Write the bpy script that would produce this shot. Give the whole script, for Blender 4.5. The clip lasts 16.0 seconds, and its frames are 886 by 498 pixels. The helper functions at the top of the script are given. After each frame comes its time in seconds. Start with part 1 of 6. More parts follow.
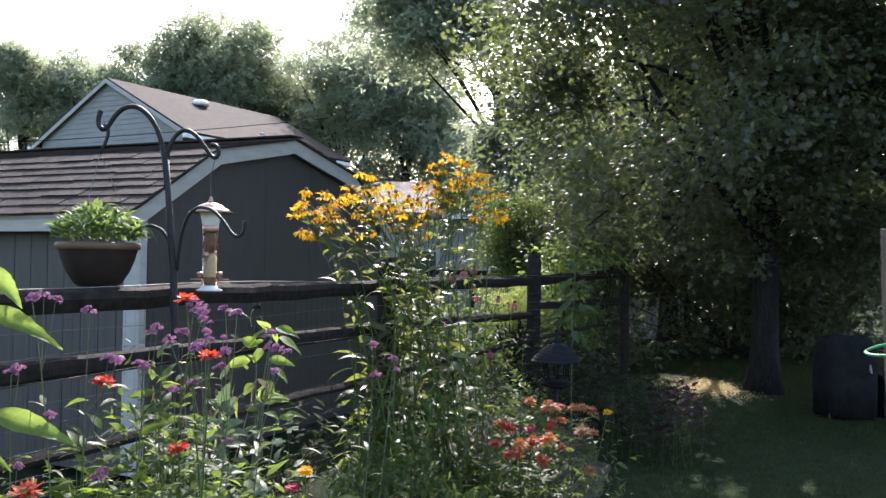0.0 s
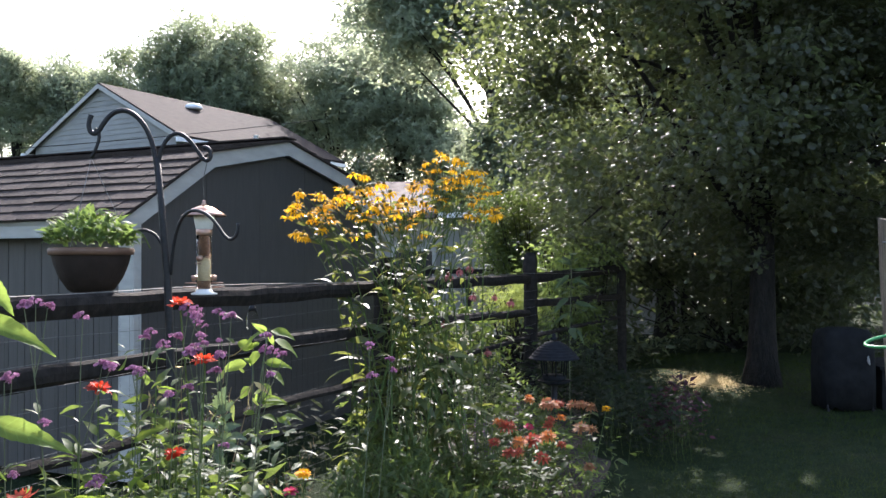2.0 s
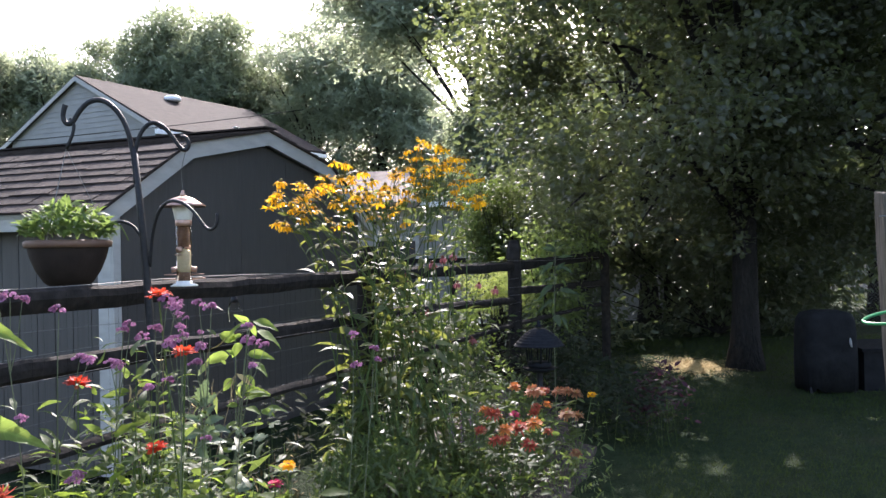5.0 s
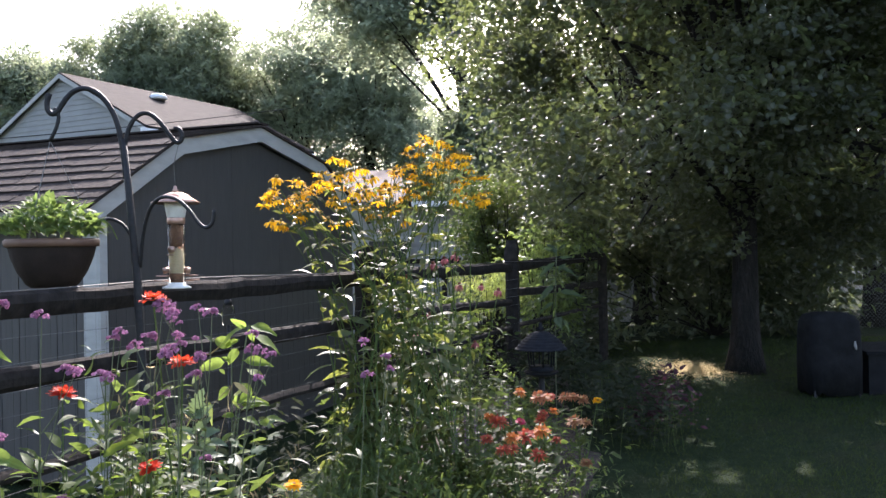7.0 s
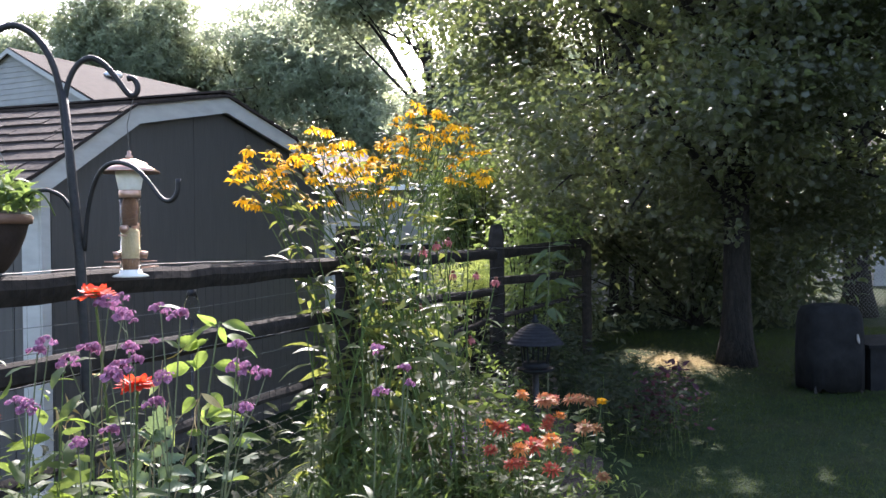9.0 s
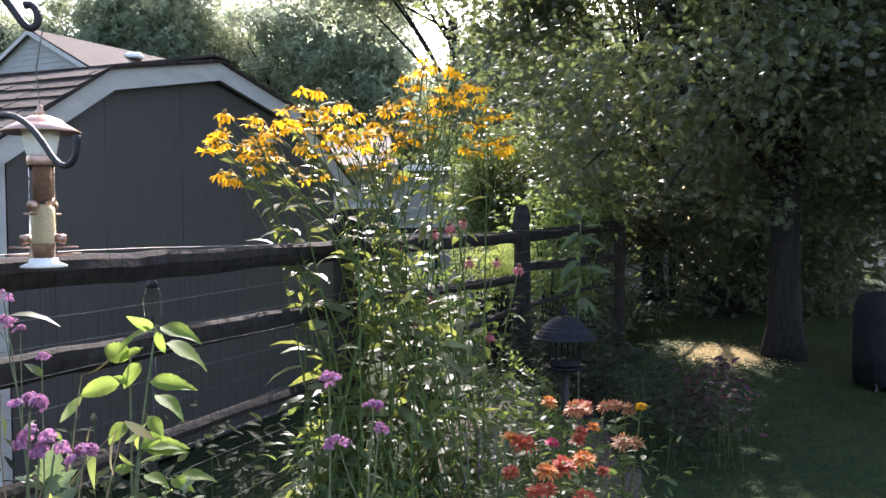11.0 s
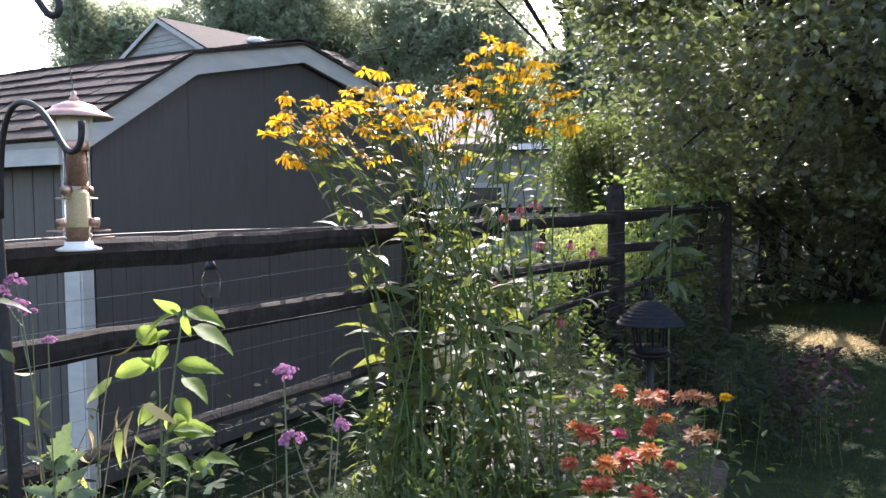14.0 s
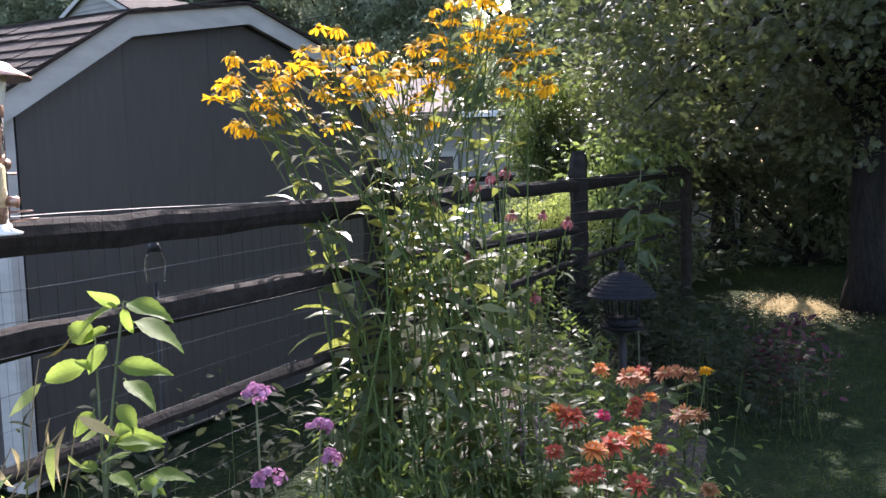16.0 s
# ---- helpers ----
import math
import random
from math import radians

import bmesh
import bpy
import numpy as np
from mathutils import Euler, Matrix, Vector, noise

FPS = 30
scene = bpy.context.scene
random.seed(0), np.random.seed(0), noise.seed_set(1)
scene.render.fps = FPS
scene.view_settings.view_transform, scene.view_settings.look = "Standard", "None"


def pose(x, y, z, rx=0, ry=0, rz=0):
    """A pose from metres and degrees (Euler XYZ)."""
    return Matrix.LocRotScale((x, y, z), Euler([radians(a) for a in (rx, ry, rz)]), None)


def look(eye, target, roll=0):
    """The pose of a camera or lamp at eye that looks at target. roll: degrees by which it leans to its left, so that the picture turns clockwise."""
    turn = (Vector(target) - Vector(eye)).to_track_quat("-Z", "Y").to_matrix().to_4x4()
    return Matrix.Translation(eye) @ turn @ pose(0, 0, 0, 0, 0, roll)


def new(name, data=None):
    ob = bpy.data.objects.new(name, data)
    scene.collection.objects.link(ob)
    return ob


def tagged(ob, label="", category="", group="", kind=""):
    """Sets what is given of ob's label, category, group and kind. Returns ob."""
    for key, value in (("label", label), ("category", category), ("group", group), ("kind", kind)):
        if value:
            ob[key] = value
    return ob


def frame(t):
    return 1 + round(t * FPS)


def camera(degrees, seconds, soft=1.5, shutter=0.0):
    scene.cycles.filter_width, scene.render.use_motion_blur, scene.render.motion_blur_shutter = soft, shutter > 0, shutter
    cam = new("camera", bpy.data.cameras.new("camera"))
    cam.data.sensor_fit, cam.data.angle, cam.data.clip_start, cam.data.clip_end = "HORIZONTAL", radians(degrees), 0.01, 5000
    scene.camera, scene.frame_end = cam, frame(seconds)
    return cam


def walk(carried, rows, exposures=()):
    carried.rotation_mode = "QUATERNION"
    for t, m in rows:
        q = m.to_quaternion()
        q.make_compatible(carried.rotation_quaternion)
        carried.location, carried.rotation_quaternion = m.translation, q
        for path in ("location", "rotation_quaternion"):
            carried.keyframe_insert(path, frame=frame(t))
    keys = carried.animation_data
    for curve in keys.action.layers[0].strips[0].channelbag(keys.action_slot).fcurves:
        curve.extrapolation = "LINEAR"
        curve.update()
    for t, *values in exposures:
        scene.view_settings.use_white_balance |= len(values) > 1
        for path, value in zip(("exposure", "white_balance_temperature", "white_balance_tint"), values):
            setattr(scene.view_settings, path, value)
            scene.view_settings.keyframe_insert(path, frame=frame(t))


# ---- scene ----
cam = camera(54.0, 16.0, 1.5)
PATH = [
    (0, (0.000, 0.000, 1.400), (-0.000, 3.999, 1.470), 0.80),
    (0.5, (0.001, 0.011, 1.400), (-0.014, 4.010, 1.477), 0.44),
    (1, (-0.006, 0.013, 1.398), (-0.014, 4.012, 1.467), 0.30),
    (1.5, (-0.018, 0.020, 1.398), (0.009, 4.020, 1.455), 0.21),
    (2, (0.005, 0.015, 1.399), (0.022, 4.015, 1.466), -0.27),
    (2.5, (0.048, 0.017, 1.406), (0.048, 4.016, 1.499), -0.56),
    (3, (0.068, 0.025, 1.403), (0.059, 4.024, 1.487), -0.52),
    (3.5, (0.057, 0.038, 1.404), (0.051, 4.038, 1.465), -0.31),
    (4, (0.045, 0.045, 1.402), (0.050, 4.044, 1.458), 0.03),
    (6.3, (-0.064, 0.062, 1.380), (0.158, 4.056, 1.347), -2.81),
    (6.5, (-0.072, 0.091, 1.386), (0.141, 4.085, 1.363), -2.35),
    (7, (-0.082, 0.260, 1.392), (0.075, 4.257, 1.411), -1.01),
    (7.5, (-0.155, 0.402, 1.379), (0.051, 4.396, 1.365), -0.45),
    (8, (-0.265, 0.554, 1.390), (0.162, 4.531, 1.348), -1.75),
    (8.5, (-0.293, 0.666, 1.376), (0.187, 4.635, 1.249), -2.07),
    (9, (-0.230, 0.839, 1.383), (0.110, 4.824, 1.338), -0.58),
    (9.2, (-0.196, 0.896, 1.385), (0.102, 4.884, 1.337), -0.15),
    (11.3, (-0.075, 1.518, 1.371), (0.098, 5.513, 1.248), -0.89),
    (11.5, (-0.003, 1.537, 1.383), (0.086, 5.534, 1.265), -0.33),
    (12, (0.078, 1.578, 1.389), (0.009, 5.571, 1.170), 0.06),
    (12.5, (0.074, 1.584, 1.381), (-0.084, 5.572, 1.115), -0.86),
    (13, (0.079, 1.571, 1.380), (-0.118, 5.558, 1.125), -0.98),
    (13.5, (0.081, 1.569, 1.382), (-0.177, 5.555, 1.156), -0.77),
    (14, (0.113, 1.553, 1.380), (-0.225, 5.533, 1.170), -0.78),
    (14.5, (0.097, 1.572, 1.383), (-0.255, 5.550, 1.159), -1.14),
    (15, (0.097, 1.585, 1.386), (-0.296, 5.556, 1.118), -1.79),
    (15.5, (0.073, 1.655, 1.383), (-0.256, 5.623, 0.999), -2.18),
    (16, (0.016, 1.822, 1.379), (-0.084, 5.805, 1.027), -1.75),
]
walk(cam, [(t, look(eye, target, roll)) for t, eye, target, roll in PATH],
     [(0.0, 1.85, 6250, 16), (6.5, 1.94, 6330, 20), (8.0, 1.88, 6310, 20), (9.0, 2.24, 6300, 20), (11.5, 2.24, 6360, 21), (14.0, 2.25, 6350, 21), (16.0, 2.14, 6280, 23)])

# ---- world and light ----
world = bpy.data.worlds.new("sky")
scene.world = world
world.use_nodes = True
_wn = world.node_tree.nodes
_sky = _wn.new("ShaderNodeTexSky")
_sky.sky_type = "NISHITA"
_sky.sun_disc = False
SUN_AZ, SUN_EL = radians(4.0), radians(39.0)
_sky.sun_elevation = SUN_EL
_sky.sun_rotation = SUN_AZ
_sky.dust_density = 3.0
_sky.air_density = 1.2
world.node_tree.links.new(_sky.outputs[0], _wn["Background"].inputs[0])
_wn["Background"].inputs[1].default_value = 0.15
_sd = bpy.data.lights.new("sun", "SUN")
_sd.energy = 3.4
_sd.angle = radians(0.53)
_sd.color = (1.0, 0.955, 0.89)
SUN_DIR = Vector((math.sin(SUN_AZ) * math.cos(SUN_EL), math.cos(SUN_AZ) * math.cos(SUN_EL), math.sin(SUN_EL)))
sun = new("sun", _sd)
sun.matrix_world = look(SUN_DIR * 40, (0, 0, 0))


# ---- materials ----
def nodes_of(name):
    m = bpy.data.materials.new(name)
    m.use_nodes = True
    t = m.node_tree
    return m, t, t.nodes, t.links, t.nodes["Principled BSDF"]


def ramp_mix(t, fac, a, b):
    n = t.nodes.new("ShaderNodeMix")
    n.data_type = "RGBA"
    t.links.new(fac, n.inputs[0])
    n.inputs[6].default_value = (*a, 1)
    n.inputs[7].default_value = (*b, 1)
    return n.outputs[2]


def noise_fac(t, scale, lo=0.3, hi=0.7, detail=4, stretch=(1, 1, 1), coord="Object"):
    c = t.nodes.new("ShaderNodeTexCoord")
    mp = t.nodes.new("ShaderNodeMapping")
    mp.inputs["Scale"].default_value = stretch
    t.links.new(c.outputs[coord], mp.inputs[0])
    n = t.nodes.new("ShaderNodeTexNoise")
    n.inputs["Scale"].default_value = scale
    n.inputs["Detail"].default_value = detail
    t.links.new(mp.outputs[0], n.inputs["Vector"])
    r = t.nodes.new("ShaderNodeMapRange")
    r.inputs[1].default_value, r.inputs[2].default_value = lo, hi
    t.links.new(n.outputs[0], r.inputs[0])
    return r.outputs[0]


def random_fac(t):
    """One random value for each loose island, shifted for each object."""
    g = t.nodes.new("ShaderNodeNewGeometry")
    o = t.nodes.new("ShaderNodeObjectInfo")
    a = t.nodes.new("ShaderNodeMath")
    a.operation = "ADD"
    t.links.new(g.outputs["Random Per Island"], a.inputs[0])
    t.links.new(o.outputs["Random"], a.inputs[1])
    f = t.nodes.new("ShaderNodeMath")
    f.operation = "FRACT"
    t.links.new(a.outputs[0], f.inputs[0])
    return f.outputs[0]


def bump(t, p, fac, strength, dist=0.01):
    b = t.nodes.new("ShaderNodeBump")
    b.inputs["Strength"].default_value = strength
    b.inputs["Distance"].default_value = dist
    t.links.new(fac, b.inputs["Height"])
    t.links.new(b.outputs[0], p.inputs["Normal"])


def surface(name, a, b, scale=20.0, rough=0.7, metal=0.0, bumps=0.2, stretch=(1, 1, 1), dist=0.004, vary=0.0, coat=0.0, spec=0.5):
    m, t, n, l, p = nodes_of(name)
    f = noise_fac(t, scale, stretch=stretch)
    col = ramp_mix(t, f, a, b)
    if vary:
        hsv = n.new("ShaderNodeHueSaturation")
        mr = n.new("ShaderNodeMapRange")
        mr.inputs[3].default_value, mr.inputs[4].default_value = 1 - vary, 1 + vary
        l.new(random_fac(t), mr.inputs[0])
        l.new(mr.outputs[0], hsv.inputs["Value"])
        l.new(col, hsv.inputs["Color"])
        col = hsv.outputs[0]
    l.new(col, p.inputs["Base Color"])
    p.inputs["Roughness"].default_value = rough
    p.inputs["Metallic"].default_value = metal
    p.inputs["Specular IOR Level"].default_value = spec
    p.inputs["Coat Weight"].default_value = coat
    if bumps:
        bump(t, p, noise_fac(t, scale * 3, stretch=stretch), bumps, dist)
    return m


def leafy(name, a, b, glow, rough=0.45, through_part=0.45, scale=14.0, spec=0.5):
    """A thin blade: gloss and colour in front, light of colour glow let through."""
    m, t, n, l, p = nodes_of(name)
    col = ramp_mix(t, random_fac(t), a, b)
    hsv = n.new("ShaderNodeHueSaturation")
    mr = n.new("ShaderNodeMapRange")
    mr.inputs[3].default_value, mr.inputs[4].default_value = 0.75, 1.2
    l.new(noise_fac(t, scale), mr.inputs[0])
    l.new(mr.outputs[0], hsv.inputs["Value"])
    l.new(col, hsv.inputs["Color"])
    l.new(hsv.outputs[0], p.inputs["Base Color"])
    p.inputs["Roughness"].default_value = rough
    p.inputs["Specular IOR Level"].default_value = spec
    tr = n.new("ShaderNodeBsdfTranslucent")
    mul = n.new("ShaderNodeMix")
    mul.data_type = "RGBA"
    mul.blend_type = "MIX"
    mul.inputs[0].default_value = 0.75
    l.new(hsv.outputs[0], mul.inputs[6])
    mul.inputs[7].default_value = (*glow, 1)
    l.new(mul.outputs[2], tr.inputs[0])
    mix = n.new("ShaderNodeMixShader")
    mix.inputs[0].default_value = through_part
    l.new(p.outputs[0], mix.inputs[1])
    l.new(tr.outputs[0], mix.inputs[2])
    l.new(mix.outputs[0], n["Material Output"].inputs[0])
    return m


M = {}
M["leaf_garden"] = leafy("leaf_garden", (0.034, 0.058, 0.02), (0.062, 0.09, 0.03), (0.20, 0.27, 0.055), 0.5, 0.44, spec=0.24)
M["leaf_rudbeckia"] = leafy("leaf_rudbeckia", (0.038, 0.060, 0.024), (0.088, 0.110, 0.042), (0.37, 0.41, 0.08), 0.44, 0.38, spec=0.42)
M["leaf_bright"] = leafy("leaf_bright", (0.085, 0.135, 0.032), (0.125, 0.185, 0.048), (0.37, 0.50, 0.095), 0.55, 0.56, spec=0.15)


def add_veins(m, strength=0.45):
    """Pale midrib and slanting side veins on a leaf of length 1 along its own y."""
    t = m.node_tree
    n, l = t.nodes, t.links

    def calc(op, a, b=0.0, c=0.0):
        q = n.new("ShaderNodeMath")
        q.operation = op
        for k, val in enumerate((a, b, c)):
            if isinstance(val, (int, float)):
                q.inputs[k].default_value = val
            else:
                l.new(val, q.inputs[k])
        return q.outputs[0]

    co = n.new("ShaderNodeTexCoord")
    sep = n.new("ShaderNodeSeparateXYZ")
    l.new(co.outputs["Object"], sep.inputs[0])
    across = calc("ABSOLUTE", sep.outputs[0])
    rib = calc("LESS_THAN", across, 0.012)
    slant = calc("FRACT", calc("MULTIPLY", calc("SUBTRACT", sep.outputs[1], calc("MULTIPLY", across, 0.9)), 8.0))
    side = calc("LESS_THAN", slant, 0.10)
    mask = calc("MULTIPLY", calc("MAXIMUM", rib, side), strength)
    hsv = next(q for q in n if q.bl_idname == "ShaderNodeHueSaturation")
    val = hsv.inputs["Value"].links[0].from_socket
    l.new(calc("ADD", val, mask), hsv.inputs["Value"])
    bm = n.new("ShaderNodeBump")
    bm.inputs["Strength"].default_value = 0.5
    bm.inputs["Distance"].default_value = 0.004
    l.new(mask, bm.inputs["Height"])
    l.new(bm.outputs[0], n["Principled BSDF"].inputs["Normal"])


add_veins(M["leaf_bright"])
# Grey-green leaf, paled so its colour carries the sun's whitish sheen.
M["leaf_grey_sheen"] = leafy("leaf_grey_sheen", (0.085, 0.12, 0.07), (0.14, 0.18, 0.11), (0.24, 0.33, 0.11), 0.5, 0.26, spec=0.25)
M["leaf_zinnia"] = leafy("leaf_zinnia", (0.030, 0.056, 0.014), (0.062, 0.096, 0.024), (0.28, 0.38, 0.05), 0.58, 0.52, spec=0.14)
M["leaf_maple"] = leafy("leaf_maple", (0.036, 0.043, 0.031), (0.058, 0.067, 0.047), (0.27, 0.33, 0.095), 0.4, 0.36, spec=0.34)
# Distant leaves: both greens are paled so the colour carries the haze.
M["leaf_far_hazed"] = leafy("leaf_far_hazed", (0.10, 0.122, 0.09), (0.145, 0.17, 0.125), (0.42, 0.48, 0.28), 0.6, 0.58, spec=0.3)
M["leaf_willow_hazed"] = leafy("leaf_willow_hazed", (0.13, 0.152, 0.11), (0.18, 0.205, 0.15), (0.50, 0.56, 0.36), 0.6, 0.62, spec=0.3)
M["leaf_hedge"] = leafy("leaf_hedge", (0.045, 0.056, 0.036), (0.075, 0.09, 0.056), (0.2, 0.25, 0.08), 0.5, 0.32, spec=0.35)
M["leaf_fresh"] = leafy("leaf_fresh", (0.085, 0.12, 0.045), (0.13, 0.17, 0.06), (0.33, 0.44, 0.10), 0.42, 0.46, spec=0.45)
# Darkened copy of the green leaves: deep shade is put into the colour.
M["leaf_painted_shade"] = leafy("leaf_painted_shade", (0.018, 0.023, 0.014), (0.029, 0.036, 0.022), (0.08, 0.10, 0.045), 0.8, 0.22, spec=0.08)
M["leaf_purple"] = leafy("leaf_purple", (0.035, 0.016, 0.022), (0.062, 0.026, 0.036), (0.10, 0.03, 0.045), 0.6, 0.3, spec=0.2)
M["leaf_lime"] = leafy("leaf_lime", (0.22, 0.27, 0.08), (0.30, 0.35, 0.11), (0.50, 0.58, 0.14), 0.7, 0.45, spec=0.2)
M["leaf_basket"] = leafy("leaf_basket", (0.075, 0.115, 0.045), (0.12, 0.17, 0.07), (0.28, 0.39, 0.09), 0.55, 0.42, spec=0.25)
M["leaf_grey"] = leafy("leaf_grey", (0.035, 0.055, 0.028), (0.06, 0.085, 0.042), (0.17, 0.25, 0.07), 0.6, 0.38, spec=0.2)
M["petal_gold"] = leafy("petal_gold", (0.74, 0.37, 0.012), (0.84, 0.49, 0.02), (0.95, 0.56, 0.02), 0.65, 0.45, spec=0.12)
M["petal_red"] = leafy("petal_red", (0.50, 0.035, 0.018), (0.64, 0.065, 0.025), (0.80, 0.09, 0.03), 0.55, 0.42, spec=0.2)
M["petal_pink"] = leafy("petal_pink", (0.42, 0.03, 0.09), (0.5, 0.05, 0.13), (0.62, 0.06, 0.13), 0.6, 0.4, spec=0.2)


def two_tone(name, inner, tip, glow, reach=0.036):
    """Petals whose colour runs from the flower's heart to the tips."""
    m = leafy(name, inner, inner, glow, 0.6, 0.38, spec=0.15)
    t = m.node_tree
    n, l = t.nodes, t.links
    c = n.new("ShaderNodeTexCoord")
    ln = n.new("ShaderNodeVectorMath")
    ln.operation = "LENGTH"
    l.new(c.outputs["Object"], ln.inputs[0])
    mr = n.new("ShaderNodeMapRange")
    mr.inputs[1].default_value, mr.inputs[2].default_value = reach * 0.25, reach * 1.05
    l.new(ln.outputs["Value"], mr.inputs[0])
    mix = ramp_mix(t, mr.outputs[0], inner, tip)
    hsv = next(q for q in n if q.bl_idname == "ShaderNodeHueSaturation")
    l.new(mix, hsv.inputs["Color"])
    return m


M["petal_flame"] = two_tone("petal_flame", (0.22, 0.03, 0.015), (0.58, 0.23, 0.06), (0.58, 0.18, 0.04))
M["petal_salmon"] = two_tone("petal_salmon", (0.16, 0.03, 0.018), (0.46, 0.21, 0.10), (0.45, 0.17, 0.07))
M["petal_ember"] = two_tone("petal_ember", (0.18, 0.016, 0.014), (0.46, 0.10, 0.055), (0.48, 0.09, 0.05))
M["petal_faded"] = two_tone("petal_faded", (0.12, 0.035, 0.02), (0.32, 0.16, 0.07), (0.30, 0.14, 0.06))
M["petal_cone"] = leafy("petal_cone", (0.20, 0.07, 0.08), (0.31, 0.12, 0.135), (0.36, 0.12, 0.14), 0.6, 0.4, spec=0.2)
M["petal_violet"] = leafy("petal_violet", (0.18, 0.065, 0.13), (0.40, 0.20, 0.33), (0.43, 0.19, 0.34), 0.6, 0.36, 60, spec=0.2)
M["liatris"] = leafy("liatris", (0.12, 0.045, 0.17), (0.22, 0.09, 0.27), (0.25, 0.10, 0.30), 0.6, 0.3, 60, spec=0.1)
M["flower_eye"] = surface("flower_eye", (0.10, 0.07, 0.015), (0.22, 0.15, 0.03), 300, 0.8)
M["cone_eye"] = surface("cone_eye", (0.06, 0.018, 0.010), (0.16, 0.045, 0.018), 300, 0.8)
M["stem"] = surface("stem", (0.055, 0.085, 0.022), (0.085, 0.12, 0.034), 40, 0.7, spec=0.2)
M["stem_verbena"] = surface("stem_verbena", (0.075, 0.095, 0.045), (0.12, 0.135, 0.07), 40, 0.6)
M["stem_dry"] = surface("stem_dry", (0.20, 0.14, 0.07), (0.30, 0.22, 0.12), 40, 0.8)
M["bark"] = surface("bark", (0.015, 0.0135, 0.012), (0.034, 0.030, 0.026), 9, 0.95, bumps=1.0, stretch=(3, 3, 0.6), dist=0.03, spec=0.2)
M["fence_wood"] = surface("fence_wood", (0.0155, 0.0135, 0.012), (0.034, 0.0295, 0.026), 22, 0.9, bumps=0.4, dist=0.004, vary=0.2, spec=0.1)
M["stake_wood"] = surface("stake_wood", (0.085, 0.072, 0.056), (0.175, 0.155, 0.125), 60, 0.9, bumps=0.9, stretch=(6, 6, 0.5), dist=0.003, spec=0.2)
M["shed_paint"] = surface("shed_paint", (0.048, 0.0445, 0.0415), (0.062, 0.0575, 0.053), 6, 0.55, bumps=0.3, stretch=(6, 6, 0.6), dist=0.002, vary=0.05)
M["dark_resin"] = surface("dark_resin", (0.009, 0.0093, 0.010), (0.016, 0.0165, 0.017), 12, 0.85, bumps=0.3, spec=0.08)
M["white_trim"] = surface("white_trim", (0.35, 0.342, 0.315), (0.43, 0.42, 0.385), 7, 0.6, bumps=0.15, stretch=(1, 1, 3), spec=0.25)
M["shingle"] = surface("shingle", (0.026, 0.0200, 0.0170), (0.053, 0.041, 0.035), 30, 0.95, bumps=0.6, dist=0.004, vary=0.32, spec=0.2)
M["house_roof"] = surface("house_roof", (0.026, 0.020, 0.0175), (0.042, 0.033, 0.028), 3.0, 0.95, bumps=0.5, dist=0.01, stretch=(1, 1, 6), spec=0.2)
M["tan_roof"] = surface("tan_roof", (0.15, 0.12, 0.10), (0.20, 0.16, 0.135), 6, 0.9, bumps=0.4, dist=0.01, spec=0.2)
M["siding"] = surface("siding", (0.25, 0.246, 0.232), (0.295, 0.29, 0.272), 2.0, 0.7, bumps=0.05, spec=0.25)
M["black_iron"] = surface("black_iron", (0.012, 0.012, 0.013), (0.024, 0.022, 0.022), 60, 0.55, 0.0, 0.25, spec=0.3)
M["black_plastic"] = surface("black_plastic", (0.010, 0.011, 0.013), (0.018, 0.019, 0.022), 30, 0.7, 0, 0.1, spec=0.1)
M["wire"] = surface("wire", (0.10, 0.098, 0.092), (0.19, 0.185, 0.175), 90, 0.6, 0.3, 0)
M["copper"] = surface("copper", (0.36, 0.21, 0.15), (0.50, 0.33, 0.26), 25, 0.38, 0.8, 0.15)
M["cream"] = surface("cream", (0.66, 0.64, 0.58), (0.76, 0.74, 0.68), 40, 0.45)
M["seed"] = surface("seed", (0.45, 0.34, 0.18), (0.72, 0.60, 0.38), 260, 0.8, bumps=0.8, dist=0.003)
M["seed_dark"] = surface("seed_dark", (0.10, 0.05, 0.03), (0.24, 0.12, 0.06), 200, 0.7, bumps=0.6, dist=0.003)
M["pot"] = surface("pot", (0.019, 0.013, 0.0105), (0.032, 0.022, 0.017), 16, 0.8, bumps=0.3, dist=0.003, spec=0.2)
M["pot_rim"] = surface("pot_rim", (0.12, 0.062, 0.04), (0.17, 0.095, 0.06), 16, 0.65, bumps=0.2)
M["soil"] = surface("soil", (0.03, 0.022, 0.016), (0.07, 0.05, 0.036), 14, 0.95, bumps=0.9, dist=0.02)
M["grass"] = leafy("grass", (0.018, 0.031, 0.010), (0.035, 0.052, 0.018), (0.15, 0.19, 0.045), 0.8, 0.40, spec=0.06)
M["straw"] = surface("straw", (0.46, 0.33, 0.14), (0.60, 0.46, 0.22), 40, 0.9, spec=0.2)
M["dry_leaf"] = surface("dry_leaf", (0.10, 0.075, 0.03), (0.22, 0.16, 0.07), 30, 0.9, vary=0.3, spec=0.2)
M["green_tie"] = surface("green_tie", (0.015, 0.20, 0.055), (0.025, 0.27, 0.08), 20, 0.35, 0, 0, coat=0.2)
M["stone"] = surface("stone", (0.22, 0.21, 0.20), (0.33, 0.32, 0.30), 10, 0.9, bumps=0.6, dist=0.01)
M["glass_dark"] = surface("glass_dark", (0.03, 0.035, 0.04), (0.04, 0.045, 0.05), 2, 0.08, 0, 0)
